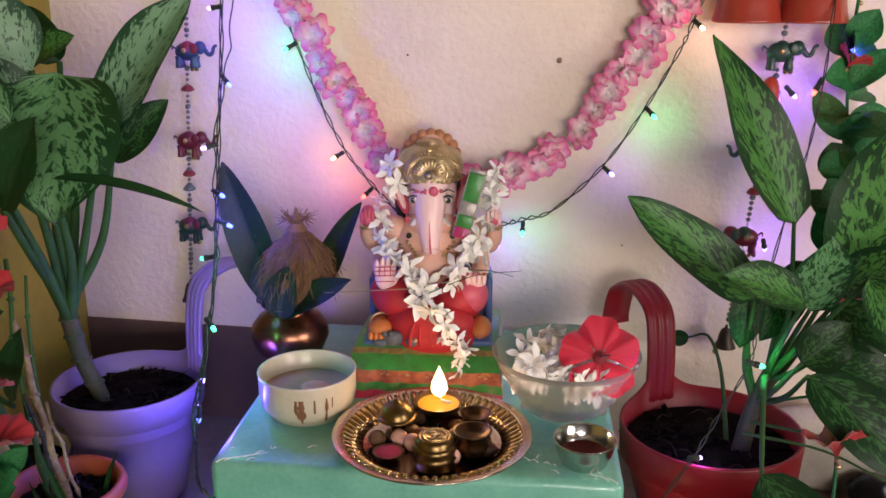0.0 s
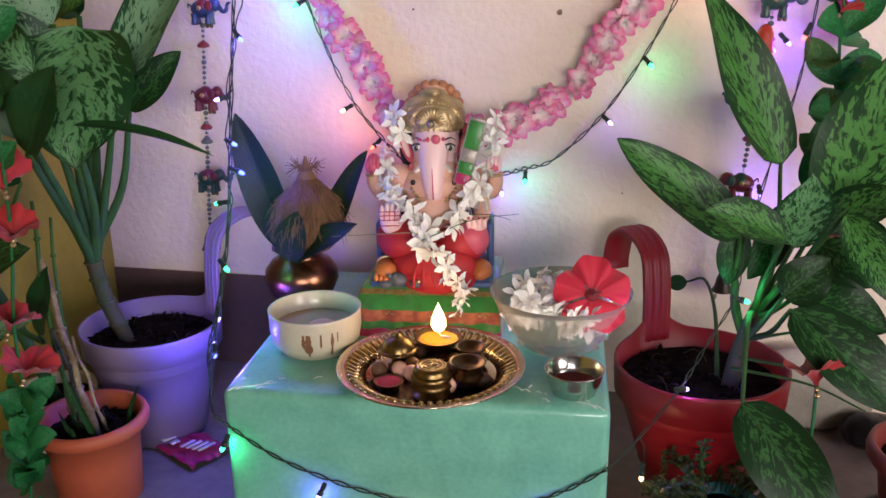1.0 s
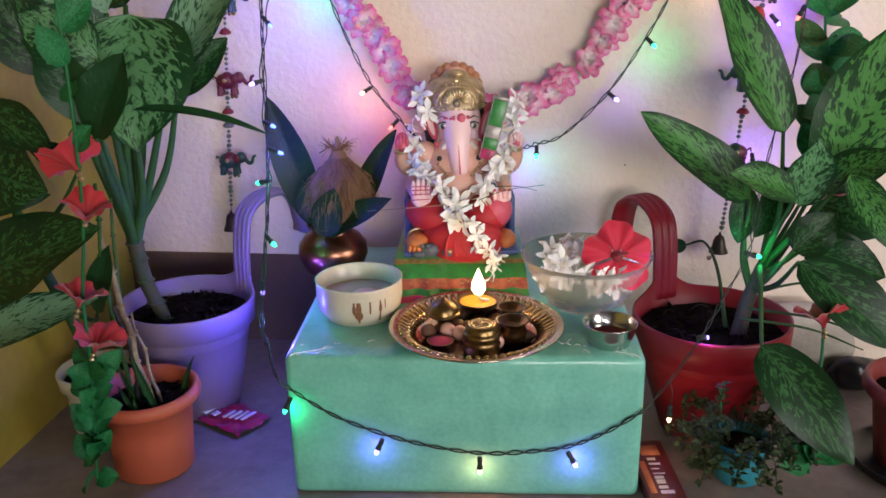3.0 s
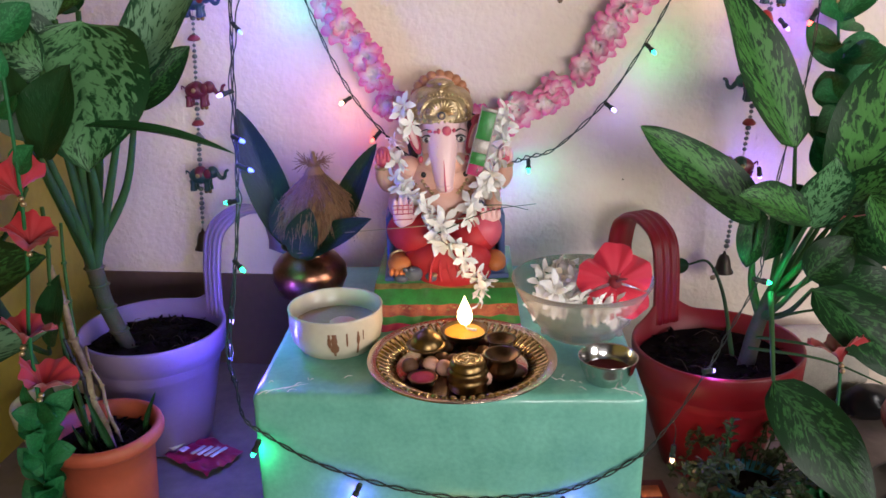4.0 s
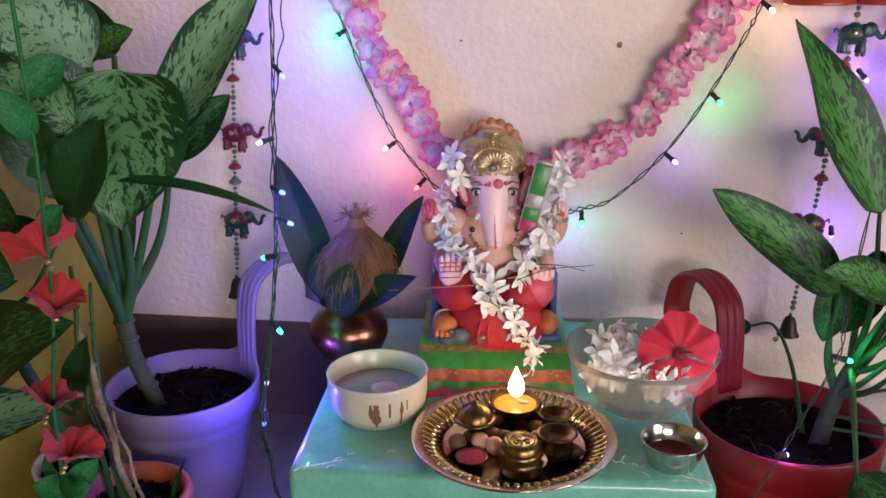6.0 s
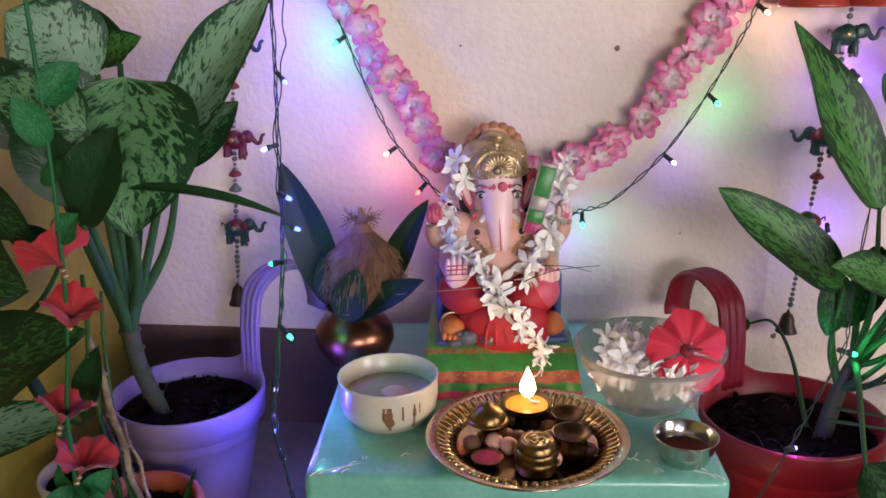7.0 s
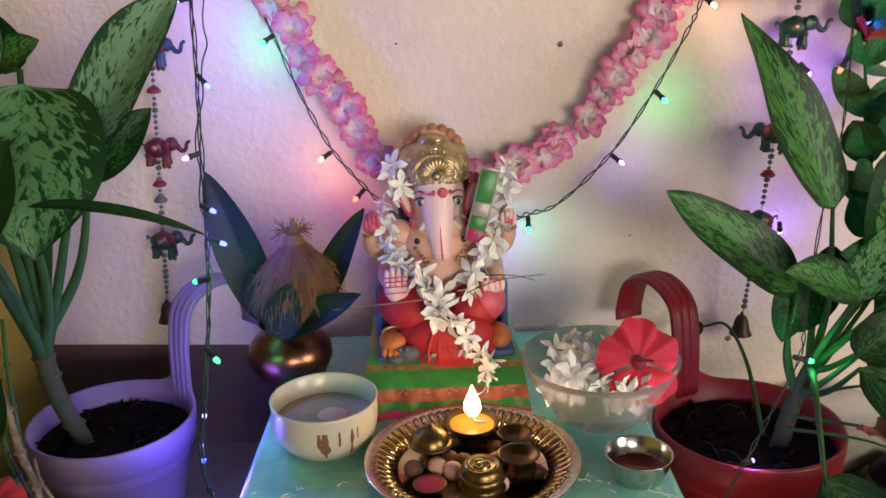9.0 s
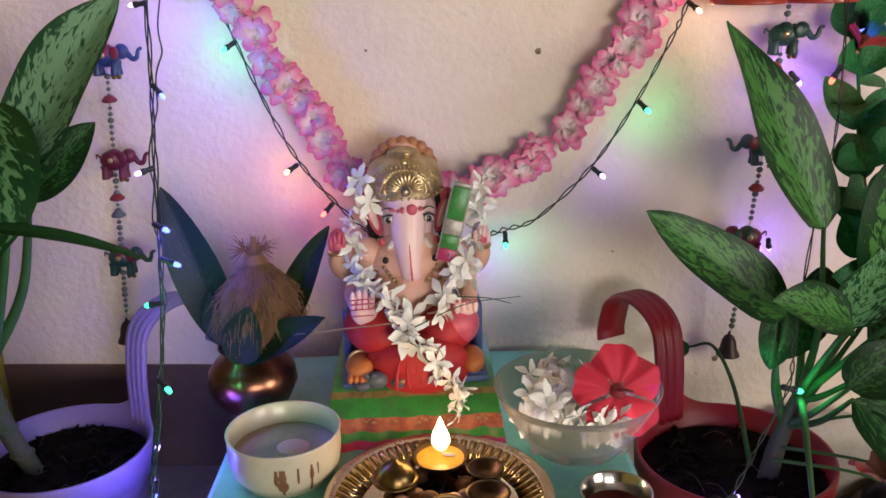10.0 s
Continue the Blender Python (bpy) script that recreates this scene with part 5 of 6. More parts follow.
# trailing succulent and small sprigs round the turquoise pot
succ = thing("succulent_plant", (0, 0, 0), "trailing small-leaved succulent spilling from the turquoise pot", "plant", kind="stuff")
bm = bmesh.new()
for k in range(64):
    a = rng.uniform(0, 6.28)
    p = Vector((0.268 + 0.034 * math.cos(a), 1.065 + 0.034 * math.sin(a), 0.112))
    q = p + Vector((0.05 * math.cos(a) + rng.uniform(-.02, .03), 0.05 * math.sin(a) - 0.01, rng.uniform(-0.02, 0.07)))
    e = q + Vector((0.02 * math.cos(a), 0.02 * math.sin(a), rng.uniform(-0.05, 0.02)))
    path = spline([p, q, e], 5)
    tube(path, 0.0013, 0.0008, 5, bm)
    for w in path[2:]:
        for s in range(2):
            m = Matrix.Translation(w) @ Euler((rng.uniform(0, 1.2), rng.uniform(-.6, .6), rng.uniform(0, 6.28))).to_matrix().to_4x4()
            blade(rng.uniform(0.010, 0.017), 0.008, 0.2, 0.2, 0, 1.1, nu=2, nv=4, bm=bm, m=m)
part("foliage", bm, SUCCULENT, succ)
weed = thing("small_sprig", (0.238, 1.085, 0.150), "small pale succulent sprig beside the turquoise pot", "plant")
bm = tube(spline([(0, 0.01, -0.02), (-0.004, 0, 0.02), (0.002, -0.002, 0.05)], 5), 0.0018, 0.001, 6)
for k in range(16):
    blade(0.016, 0.008, 0.2, 0.2, 0, 1.0, nu=2, nv=4, bm=bm, m=pose(0, 0, 0.006 + 0.003 * k, 35, 0, k * 137))
part("shoot", bm, DIEFF, weed)

# ---- artificial hibiscus garlands ----


def cloth_flower(r, seed):
    """Ruffled cloth trumpet flower, opening upward along +z."""
    bm = bmesh.new()
    uvl = bm.loops.layers.uv.new("leaf")
    n, rows_ = 40, 8
    rng = random.Random(seed)
    ph = rng.uniform(0, 6)
    grid = []
    for j in range(rows_ + 1):
        v = j / rows_
        ring = []
        for k in range(n):
            a = 2 * math.pi * k / n
            rr = r * (0.06 + 0.94 * v ** 1.35) * (1 + 0.07 * v * math.cos(5 * a + ph) + 0.045 * v * math.sin(13 * a))
            z = r * 0.85 * v ** 0.8 + r * 0.20 * v * math.sin(3 * a + ph * 2) + r * 0.09 * v * math.sin(11 * a) - r * 0.25 * max(0, v - 0.75)
            ring.append(bm.verts.new((rr * math.cos(a), rr * math.sin(a), z)))
        grid.append(ring)
    for j in range(rows_):
        for k in range(n):
            f = bm.faces.new((grid[j][k], grid[j][(k + 1) % n], grid[j + 1][(k + 1) % n], grid[j + 1][k]))
            for lo, b in zip(f.loops, (j, j, j + 1, j + 1)):
                lo[uvl].uv = (k / n, b / rows_)
    return bm


def hanging_garland(line, flowers, clusters, label, seed):
    g = thing("hanging_garland", (0, 0, 0), label, "garland")
    path = spline(line, 10)
    part("stem", tube(path, 0.0026, 0.0026, 7), SILK_LEAF, g, "thin green plastic stem")
    rng = random.Random(seed)
    for k, (p, r, tx, ty) in enumerate(flowers):
        o = part("flower", cloth_flower(r, seed + k), CLOTH_RED, g, "ruffled red cloth flower")
        o.matrix_basis = pose(*p, tx, ty, rng.uniform(0, 360))
        bm = bmesh.new()
        for s in range(2):
            ball(bm, (0, 0, -0.006 - 0.008 * s), (0.0042, 0.0042, 0.0038), 0, 9, 6)
        part("gold_bead", bm, GOLD, o, "small gold spacer beads")
    for z0, z1, count, size, x_off in clusters:
        for k in range(count):
            z = z0 + (z1 - z0) * k / max(1, count - 1)
            i = min(range(len(path)), key=lambda i: abs(path[i].z - z))
            p = path[i]
            a = k * 2.4 + rng.uniform(-.9, .9)
            p = p + Vector((0, 0, rng.uniform(-.012, .012)))
            d = Vector((math.cos(a), math.sin(a) * 0.8 - 0.2, rng.uniform(-0.1, 1.5)))
            leaf(g, SILK_LEAF, p, p + d.normalized() * size * rng.uniform(0.7, 1.15), size * rng.uniform(0.55, 0.75), (d.x * 0.3 + rng.uniform(-.6, .6), -1, rng.uniform(0.1, 1.2)), 0.25, 0.15, 0.05, 1.0, k)
    return g


hanging_garland([(-0.712, 0.90, 1.3), (-0.712, 0.90, 0.80), (-0.717, 0.90, 0.62), (-0.728, 0.90, 0.50), (-0.745, 0.90, 0.40), (-0.752, 0.90, 0.28), (-0.775, 0.90, 0.07)],
                [((-0.718, 0.895, 0.598), 0.042, 48, 8), ((-0.716, 0.895, 0.530), 0.034, -20, 12), ((-0.752, 0.895, 0.388), 0.037, -16, -10), ((-0.735, 0.890, 0.318), 0.040, -14, 18), ((-0.712, 0.90, 0.93), 0.04, 10, 0)],
                [(0.285, 0.09, 30, 0.052, 0), (0.64, 0.80, 4, 0.06, 0)], "artificial garland of red cloth flowers and green leaves", 5)
hanging_garland([(0.450, 1.50, 1.3), (0.442, 1.48, 0.95), (0.436, 1.465, 0.79), (0.428, 1.37, 0.62), (0.405, 1.225, 0.465), (0.378, 1.070, 0.300), (0.374, 1.05, 0.20), (0.374, 1.04, 0.07)],
                [((0.376, 1.066, 0.316), 0.040, -12, 15), ((0.405, 1.215, 0.472), 0.044, 10, -10), ((0.432, 1.455, 0.795), 0.028, 20, 20), ((0.442, 1.48, 0.905), 0.038, 10, 0)],
                [(0.83, 0.50, 23, 0.080, 0), (0.12, 0.08, 12, 0.055, 0)], "artificial garland of red cloth flowers and glossy green leaves", 8)

# ---- pink swag over the statue ----
swag = thing("flower_garland", (0, 0, 0), "pink and white cloth garland hung in a swag", "garland")
gy = 1.497
gpath = spline([(-0.613, gy, 1.113), (-0.542, gy, 0.968), (-0.481, gy, 0.866), (-0.429, gy, 0.770), (-0.382, gy, 0.685), (-0.338, gy - 0.01, 0.618), (-0.254, gy - 0.02, 0.581), (-0.173, gy - 0.02, 0.580),
                (-0.112, gy, 0.596), (-0.053, gy, 0.618), (0.006, gy, 0.658), (0.055, gy, 0.718), (0.089, gy, 0.778), (0.117, gy, 0.828), (0.158, gy, 0.888), (0.227, gy, 1.003), (0.287, gy, 1.113)], 12)
part("thread", tube(gpath, 0.002, 0.002, 6), THREAD, swag, "pale twisted thread")


def pink_blossom(seed):
    rng = random.Random(seed)
    bm = bmesh.new()
    for ring, (n, r, el) in enumerate(((8, 0.036, 30), (6, 0.031, 56))):
        for k in range(n):
            m = pose(0, 0, 0.002 * ring, 0, 0, 360 / n * k + rng.uniform(-9, 9) + 20 * ring) @ pose(0, 0.002, 0, el + rng.uniform(-14, 14), rng.uniform(-18, 18), 0)
            blade(r * rng.uniform(0.9, 1.1), r * 0.74, rng.uniform(0.2, 0.7), 0.2, 0.34, 1.6, nu=6, nv=6, seed=seed + k, bm=bm, m=m, blunt=0.75)
    return bm


pink = []
for k in range(4):
    o = part("blossom", pink_blossom(k * 31), PINK_PETAL, swag)
    pink.append(o)
rng = random.Random(17)
along, gap_ = 0.0, 0.026
k = 0
for a, b in zip(gpath, gpath[1:]):
    along += (b - a).length
    if along > gap_:
        along = 0
        gap_ = rng.uniform(0.028, 0.042)
        if -0.335 < a.x < -0.30 or 0.005 < a.x < 0.018:
            continue
        d = (b - a).normalized()
        z = Vector((0, -0.6, 0.1)) + Vector((rng.uniform(-1, 1), 0, rng.uniform(-1, 1))) * 0.45 + d * rng.choice((1.3, 1.0, -1.1))
        m = toward(a + Vector((rng.uniform(-.008, .008), rng.uniform(-0.012, 0.0), rng.uniform(-.008, .008))), a + d, z)
        again(pink[k % 4], m @ pose(0, 0, 0, 0, 0, rng.uniform(0, 360)) @ Matrix.Diagonal((rng.uniform(0.85, 1.1), rng.uniform(0.85, 1.1), rng.uniform(0.9, 1.25), 1)), swag)
        k += 1
for o in pink:
    bpy.data.objects.remove(o)

# ---- strings of coloured lamps ----
BULB = {"blue": ((0.10, 0.14, 1.0), (0.09, 0.07, 1.0)), "violet": ((0.45, 0.30, 1.0), (0.26, 0.14, 1.0)), "green": ((0.05, 0.9, 0.35), (0.08, 1.0, 0.40)),
        "red": ((1.0, 0.10, 0.06), (1.0, 0.12, 0.08)), "warm": ((1.0, 0.55, 0.30), (1.0, 0.45, 0.22)), "pink": ((1.0, 0.35, 0.75), (0.9, 0.3, 0.9)), "cyan": ((0.1, 0.75, 1.0), (0.1, 0.45, 1.0))}
GLOW = {k: glow("lit_" + k + "_lamp", v[0], 6) for k, v in BULB.items()}
hb = lathe([(0, 0), (0.0036, 0.0), (0.0042, 0.004), (0.0036, 0.013), (0.0048, 0.015), (0.0048, 0.020), (0, 0.020)], 12)
bb = lathe([(0.0030, 0.0), (0.0036, 0.003), (0.0030, 0.0075), (0.0016, 0.0095), (0, 0.010)], 12)
HOLD, LENS = bpy.data.meshes.new("lamp_holder"), {}
hb.to_mesh(HOLD)
HOLD.materials.append(WIRE)
for key in BULB:
    LENS[key] = bpy.data.meshes.new("bulb")
    bb.to_mesh(LENS[key])
    LENS[key].materials.append(GLOW[key])
    LENS[key].polygons.foreach_set("use_smooth", [True] * len(LENS[key].polygons))
hb.free(), bb.free()


def twisted_wire(string, line, strands=2, gap=0.0015, r=0.0012, seed=0, rate=0.55):
    path = spline(line, 14)
    for s in range(strands):
        pts = []
        for i, p in enumerate(path):
            a = i * rate + s * 2 * math.pi / strands + noise.noise(p * 6 + Vector((seed, 0, 0))) * 2
            g = gap * (1 + 1.6 * abs(noise.noise(p * 11 + Vector((0, seed, 0)))))
            pts.append(p + Vector((math.cos(a) * g, math.sin(a) * g * 0.7, math.sin(a) * g)))
        part("wire", tube(pts, r, r, 6), WIRE, string)


def lamp_on(string, at, way, colour, watts):
    """A holder that leaves the wire at a place, with its lens at the far end, and the light that it gives."""
    way = Vector(way).normalized()
    m = Matrix.Translation(at) @ way.to_track_quat("Z", "Y").to_matrix().to_4x4()
    h = new("lamp_holder", HOLD)
    h.matrix_basis, h.parent = m, string
    o = new("bulb", LENS[colour])
    o.matrix_basis, o.parent = pose(0, 0, 0.0195), h
    o.visible_shadow = False
    tagged(o, "small lit " + colour + " bulb")
    if watts:
        lamp("bulb_light", "POINT", watts * 4.5, BULB[colour][1], Matrix.Translation(Vector(at) + way * 0.026), 0.006)


wy = 1.505
s1 = thing("light_string", (0, 0, 0), "dark wire with coloured bulbs looped on the wall", "string lights", "festive light strings")
twisted_wire(s1, [(-0.613, wy, 1.113), (-0.547, wy, 0.943), (-0.501, wy, 0.825), (-0.457, wy, 0.713), (-0.412, wy, 0.625), (-0.359, wy, 0.559), (-0.299, wy, 0.503), (-0.208, wy, 0.478), (-0.122, wy, 0.498),
                  (-0.080, wy, 0.510), (-0.026, wy, 0.530), (0.059, wy, 0.615), (0.126, wy, 0.719), (0.174, wy, 0.813), (0.195, wy, 0.866), (0.247, wy, 1.013), (0.277, wy, 1.113)], seed=1)
for at, to, c, w in (((-0.497, 0.821), (-0.527, 0.800), "green", 0.055), ((-0.415, 0.625), (-0.440, 0.610), "warm", 0.042), ((-0.362, 0.559), (-0.387, 0.533), "red", 0.022),
                     ((-0.080, 0.507), (-0.079, 0.475), "green", 0.030), ((0.059, 0.613), (0.084, 0.596), "violet", 0.030), ((0.126, 0.718), (0.151, 0.693), "green", 0.035),
                     ((0.193, 0.864), (0.218, 0.841), "warm", 0.020), ((-0.557, 0.963), (-0.572, 0.943), "blue", 0.05), ((-0.132, 0.483), (-0.112, 0.433), "violet", 0.045)):
    lamp_on(s1, (at[0], wy - 0.008, at[1]), (to[0] - at[0], -0.028, to[1] - at[1]), c, w * 0.95)

s2 = thing("light_string", (0, 0, 0), "dark wire with coloured bulbs running across the box front", "string lights", "festive light strings")
drop = [(-0.60, 1.49, 1.10), (-0.605, 1.44, 0.93), (-0.590, 1.38, 0.80), (-0.572, 1.31, 0.69), (-0.552, 1.24, 0.58), (-0.552, 1.21, 0.47), (-0.555, 1.18, 0.385), (-0.549, 1.12, 0.32), (-0.528, 1.05, 0.295), (-0.500, 1.00, 0.285)]
twisted_wire(s2, drop, 3, 0.0020, 0.0012, 2, 0.28)
twisted_wire(s2, [(-0.615, 1.49, 1.10), (-0.580, 1.42, 0.90), (-0.568, 1.35, 0.79), (-0.574, 1.30, 0.68), (-0.556, 1.24, 0.59), (-0.545, 1.21, 0.50), (-0.546, 1.17, 0.42), (-0.543, 1.11, 0.30), (-0.520, 1.04, 0.280), (-0.500, 1.00, 0.285)], 1, 0.002, 0.0012, 3)
twisted_wire(s2, [(-0.500, 1.00, 0.285), (-0.470, 0.940, 0.262), (-0.445, 0.946, 0.232), (-0.38, 0.950, 0.188), (-0.302, 0.955, 0.156), (-0.23, 0.960, 0.136), (-0.155, 0.965, 0.125), (-0.09, 0.970, 0.127), (-0.019, 0.975, 0.137), (0.04, 0.979, 0.163), (0.100, 0.983, 0.204)], 2, 0.0015, 0.0013, 4)
for at, way, c, w in (((-0.60, 1.42, 0.885), (-0.8, 0.1, -0.1), "violet", 0.036), ((-0.583, 1.36, 0.775), (0.6, -0.3, -0.6), "blue", 0.055), ((-0.566, 1.29, 0.67), (-0.7, -0.4, -0.2), "violet", 0.024),
                      ((-0.556, 1.235, 0.605), (1, -0.5, -0.3), "blue", 0.042), ((-0.545, 1.215, 0.562), (1, 0, -0.4), "blue", 0.038), ((-0.535, 1.18, 0.512), (-0.8, 0.2, -0.2), "green", 0.010),
                      ((-0.532, 1.125, 0.43), (0.6, -0.4, -0.4), "green", 0.015), ((-0.551, 1.142, 0.342), (-0.1, 0.0, -1), "violet", 0.060), ((-0.545, 1.105, 0.292), (-0.1, 0.0, -1), "blue", 0.075)):
    lamp_on(s2, at, way, c, w * 3.4)
for x, y, z, dx, c in ((-0.450, 0.940, 0.224, -0.45, "green"), (-0.308, 0.949, 0.152, -0.45, "violet"), (-0.154, 0.959, 0.121, 0.0, "warm"), (-0.016, 0.968, 0.133, 0.6, "violet")):
    lamp_on(s2, (x, y, z), (dx, -0.15, -1), c, 0.03)

s3 = thing("light_string", (0, 0, 0), "dark wire with coloured bulbs climbing through the plant", "string lights", "festive light strings")
twisted_wire(s3, [(0.100, 0.983, 0.204), (0.142, 1.03, 0.232), (0.196, 1.092, 0.280), (0.232, 1.115, 0.345), (0.268, 1.135, 0.415), (0.275, 1.15, 0.48), (0.315, 1.235, 0.60), (0.345, 1.28, 0.69), (0.375, 1.36, 0.80), (0.40, 1.45, 0.95), (0.42, 1.49, 1.1)], 2, 0.0012, 0.0009, 5)
for at, way, c, w in (((0.150, 1.052, 0.176), (-0.05, -0.1, -1), "warm", 0.02), ((0.190, 1.082, 0.285), (0.5, 0.5, -0.2), "violet", 0.07), ((0.262, 1.140, 0.412), (1, 0.1, -0.3), "green", 0.022),
                      ((0.370, 1.35, 0.785), (-0.3, 0.2, -0.8), "red", 0.02), ((0.345, 1.475, 0.76), (0.5, 0.2, -0.5), "violet", 0.060), ((0.335, 1.47, 0.50), (0.2, 0.4, -0.6), "violet", 0.04), ((0.43, 1.46, 0.84), (0.3, 0.3, -0.6), "blue", 0.065)):
    lamp_on(s3, at, way, c, w * 1.5)


part("drop_wire", tube(spline([(0.142, 1.03, 0.232), (0.150, 1.045, 0.205), (0.150, 1.052, 0.176)], 5), 0.0009, 0.0009, 6), WIRE, s3)

# ---- hanging elephant strings ----
def elephant(bm, at, s, mi_body, mi_cloth, mi_gold, face=1):
    """Small enamelled elephant charm; face: 1 looks to +x, -1 to -x."""
    x, y, z = at
    e = lambda dx, dy, dz, sx, sy, sz, mi, u=10, v=7: ball(bm, (x + face * dx * s, y + dy * s, z + dz * s), (sx * s, sy * s, sz * s), mi, u, v)
    e(0, 0, 0, 0.020, 0.012, 0.0145, mi_body, 14, 10)
    e(0.001, 0, 0.003, 0.0125, 0.0128, 0.0135, mi_cloth, 12, 9)
    e(0, -0.0125, 0.002, 0.004, 0.002, 0.004, mi_gold)
    e(0.022, 0, 0.006, 0.0100, 0.009, 0.0105, mi_body, 12, 8)
    for sy in (-1, 1):
        e(0.016, sy * 0.010, 0.005, 0.0065, 0.0018, 0.0085, mi_cloth)
        for dx in (-0.012, 0.012):
            lathe([(0, 0), (0.0058 * s, 0), (0.0058 * s, 0.003 * s), (0.0046 * s, 0.012 * s), (0.006 * s, 0.018 * s)], 10, bm=bm, at=(x + face * dx * s, y + sy * 0.006 * s, z - 0.025 * s), mi=mi_body)
    pts = [(x + face * a * s, y, z + b * s) for a, b in ((0.029, 0.004), (0.036, -0.004), (0.042, -0.002), (0.045, 0.007), (0.050, 0.010))]
    tube(spline(pts, 5), 0.0042 * s, 0.0022 * s, 8, bm, mi_body)
    tube(spline([(x - face * 0.019 * s, y, z + 0.004 * s), (x - face * 0.024 * s, y, z + 0.008 * s), (x - face * 0.025 * s, y, z + 0.002 * s)], 4), 0.0016 * s, 0.001 * s, 6, bm, mi_body)
    return bm


def elephant_string(top, bottom, y, xs, charms, discs, label, seed):
    g = thing("elephant_hanging", (0, 0, 0), label, "wall hanging", "elephant bead hangings")
    at = lambda z: Vector((xs[0] + (xs[1] - xs[0]) * (top - z) / (top - bottom), y, z))
    part("cord", tube([at(1.1), at(top), at(bottom + 0.02)], 0.0010, 0.0010, 6), THREAD, g)
    rng = random.Random(seed)
    z = 1.05
    while z > bottom + 0.03:
        if all(abs(z - c[0]) > 0.022 for c in charms):
            r = rng.choice((0.0042, 0.0042, 0.0055, 0.0036))
            part("bead", ball(bmesh.new(), (0, 0, 0), (r, r, r * 0.85), 0, 8, 6), BEAD, g).matrix_basis = pose(*at(z))
        z -= 0.0098
    for z, body, cloth, face in charms:
        ch = part("elephant_charm", elephant(bmesh.new(), at(z), 1.15, 0, 1, 2, face), None, g, "small enamelled elephant charm", mats=[body, cloth, GOLD])
        bm = bmesh.new()
        for k in range(2):
            ball(bm, at(z - 0.031) + Vector((0.012 + 0.008 * k, -0.004, 0)), (0.004, 0.004, 0.004), 0, 8, 6)
        part("jingle", bm, BRASS, ch)
    for z, m_ in discs:
        part("dome_bead", lathe([(0, 0.008), (0.006, 0.007), (0.0115, 0.001), (0.012, -0.002), (0.009, -0.004), (0, -0.004)], 16, at=at(z)), m_, g)
    part("bell", lathe([(0.0195, -0.022), (0.0185, -0.020), (0.0140, -0.010), (0.0120, 0.002), (0.0085, 0.011), (0.003, 0.015), (0.002, 0.020), (0, 0.021)], 24, at=at(bottom)), DARK_BELL, g, "small dark metal bell")
    return g


elephant_string(0.81, 0.350, 1.465, (-0.692, -0.724), [(0.806, ENAMEL_BLUE, RED_BEAD, 1), (0.643, ENAMEL_RED, ENAMEL_RED, 1), (0.479, ENAMEL_GREEN, ENAMEL_RED, 1)],
                [(0.739, RED_BEAD), (0.581, RED_BEAD), (0.553, BEAD)], "beaded string of three enamelled elephants ending in a bell", 3)
elephant_string(0.815, 0.314, 1.487, (0.334, 0.292), [(0.814, ENAMEL_GREEN, ENAMEL_GREEN, 1), (0.647, ENAMEL_GREEN, ENAMEL_RED, -1), (0.499, ENAMEL_RED, ENAMEL_GREEN, -1)],
                [(0.579, RED_BEAD), (0.75, RED_BEAD)], "beaded string of dark green elephants ending in a bell", 6)
rb = thing("red_bell", (0.322, 1.478, 0.752), "small glossy pinkish red bell on the elephant string", "bell")
part("body", lathe([(0.021, -0.022), (0.0195, -0.019), (0.015, -0.006), (0.0135, 0.008), (0.010, 0.018), (0.004, 0.023), (0, 0.024)], 28), RED_BELL, rb)
for x in (0.272, 0.372):
    tb = thing("hanging_bell", (x, 1.468, 0.861), "large glossy brown red clay bell hung near the wall", "bell", "large clay bells")
    part("body", lathe([(0.052, 0.0), (0.055, 0.001), (0.054, 0.004), (0.050, 0.022), (0.045, 0.05), (0.036, 0.075), (0.020, 0.090), (0.006, 0.096), (0.004, 0.105), (0, 0.106)], 36), RED_BELL, tb)
    part("loop", tube(spline([(0, 0, 0.1), (0.004, 0, 0.17), (0, 0, 0.25)], 5), 0.0018, 0.0018, 6), THREAD, tb)

# ---- flower strand round the statue ----
strand = [(-0.288, 1.350, 0.632), (-0.287, 1.345, 0.594), (-0.303, 1.330, 0.564), (-0.292, 1.318, 0.533), (-0.290, 1.295, 0.508), (-0.262, 1.280, 0.488), (-0.238, 1.267, 0.465),
          (-0.209, 1.247, 0.430), (-0.185, 1.240, 0.413), (-0.170, 1.230, 0.388), (-0.148, 1.218, 0.378), (-0.157, 1.186, 0.352)]
strand2 = [(-0.114, 1.37, 0.634), (-0.120, 1.36, 0.600), (-0.124, 1.345, 0.566), (-0.143, 1.325, 0.530), (-0.152, 1.318, 0.508), (-0.159, 1.308, 0.490), (-0.170, 1.288, 0.463), (-0.206, 1.268, 0.455)]
rng = random.Random(33)
for line, num in ((strand, 30), (strand2, 20)):
    pts = spline(line, 10)
    for k in range(num):
        p = pts[int(k * (len(pts) - 1) / (num - 1))] + Vector((rng.uniform(-.009, .009), rng.uniform(-.008, .002), rng.uniform(-.005, .005)))
        place_flower(pose(*p, 90 + rng.uniform(-45, 35), rng.uniform(-40, 40), rng.uniform(0, 360)) @ Matrix.Scale(rng.uniform(0.85, 1.1), 4), "blossoms strung round the statue", "white blossom in the strand round the statue", k)
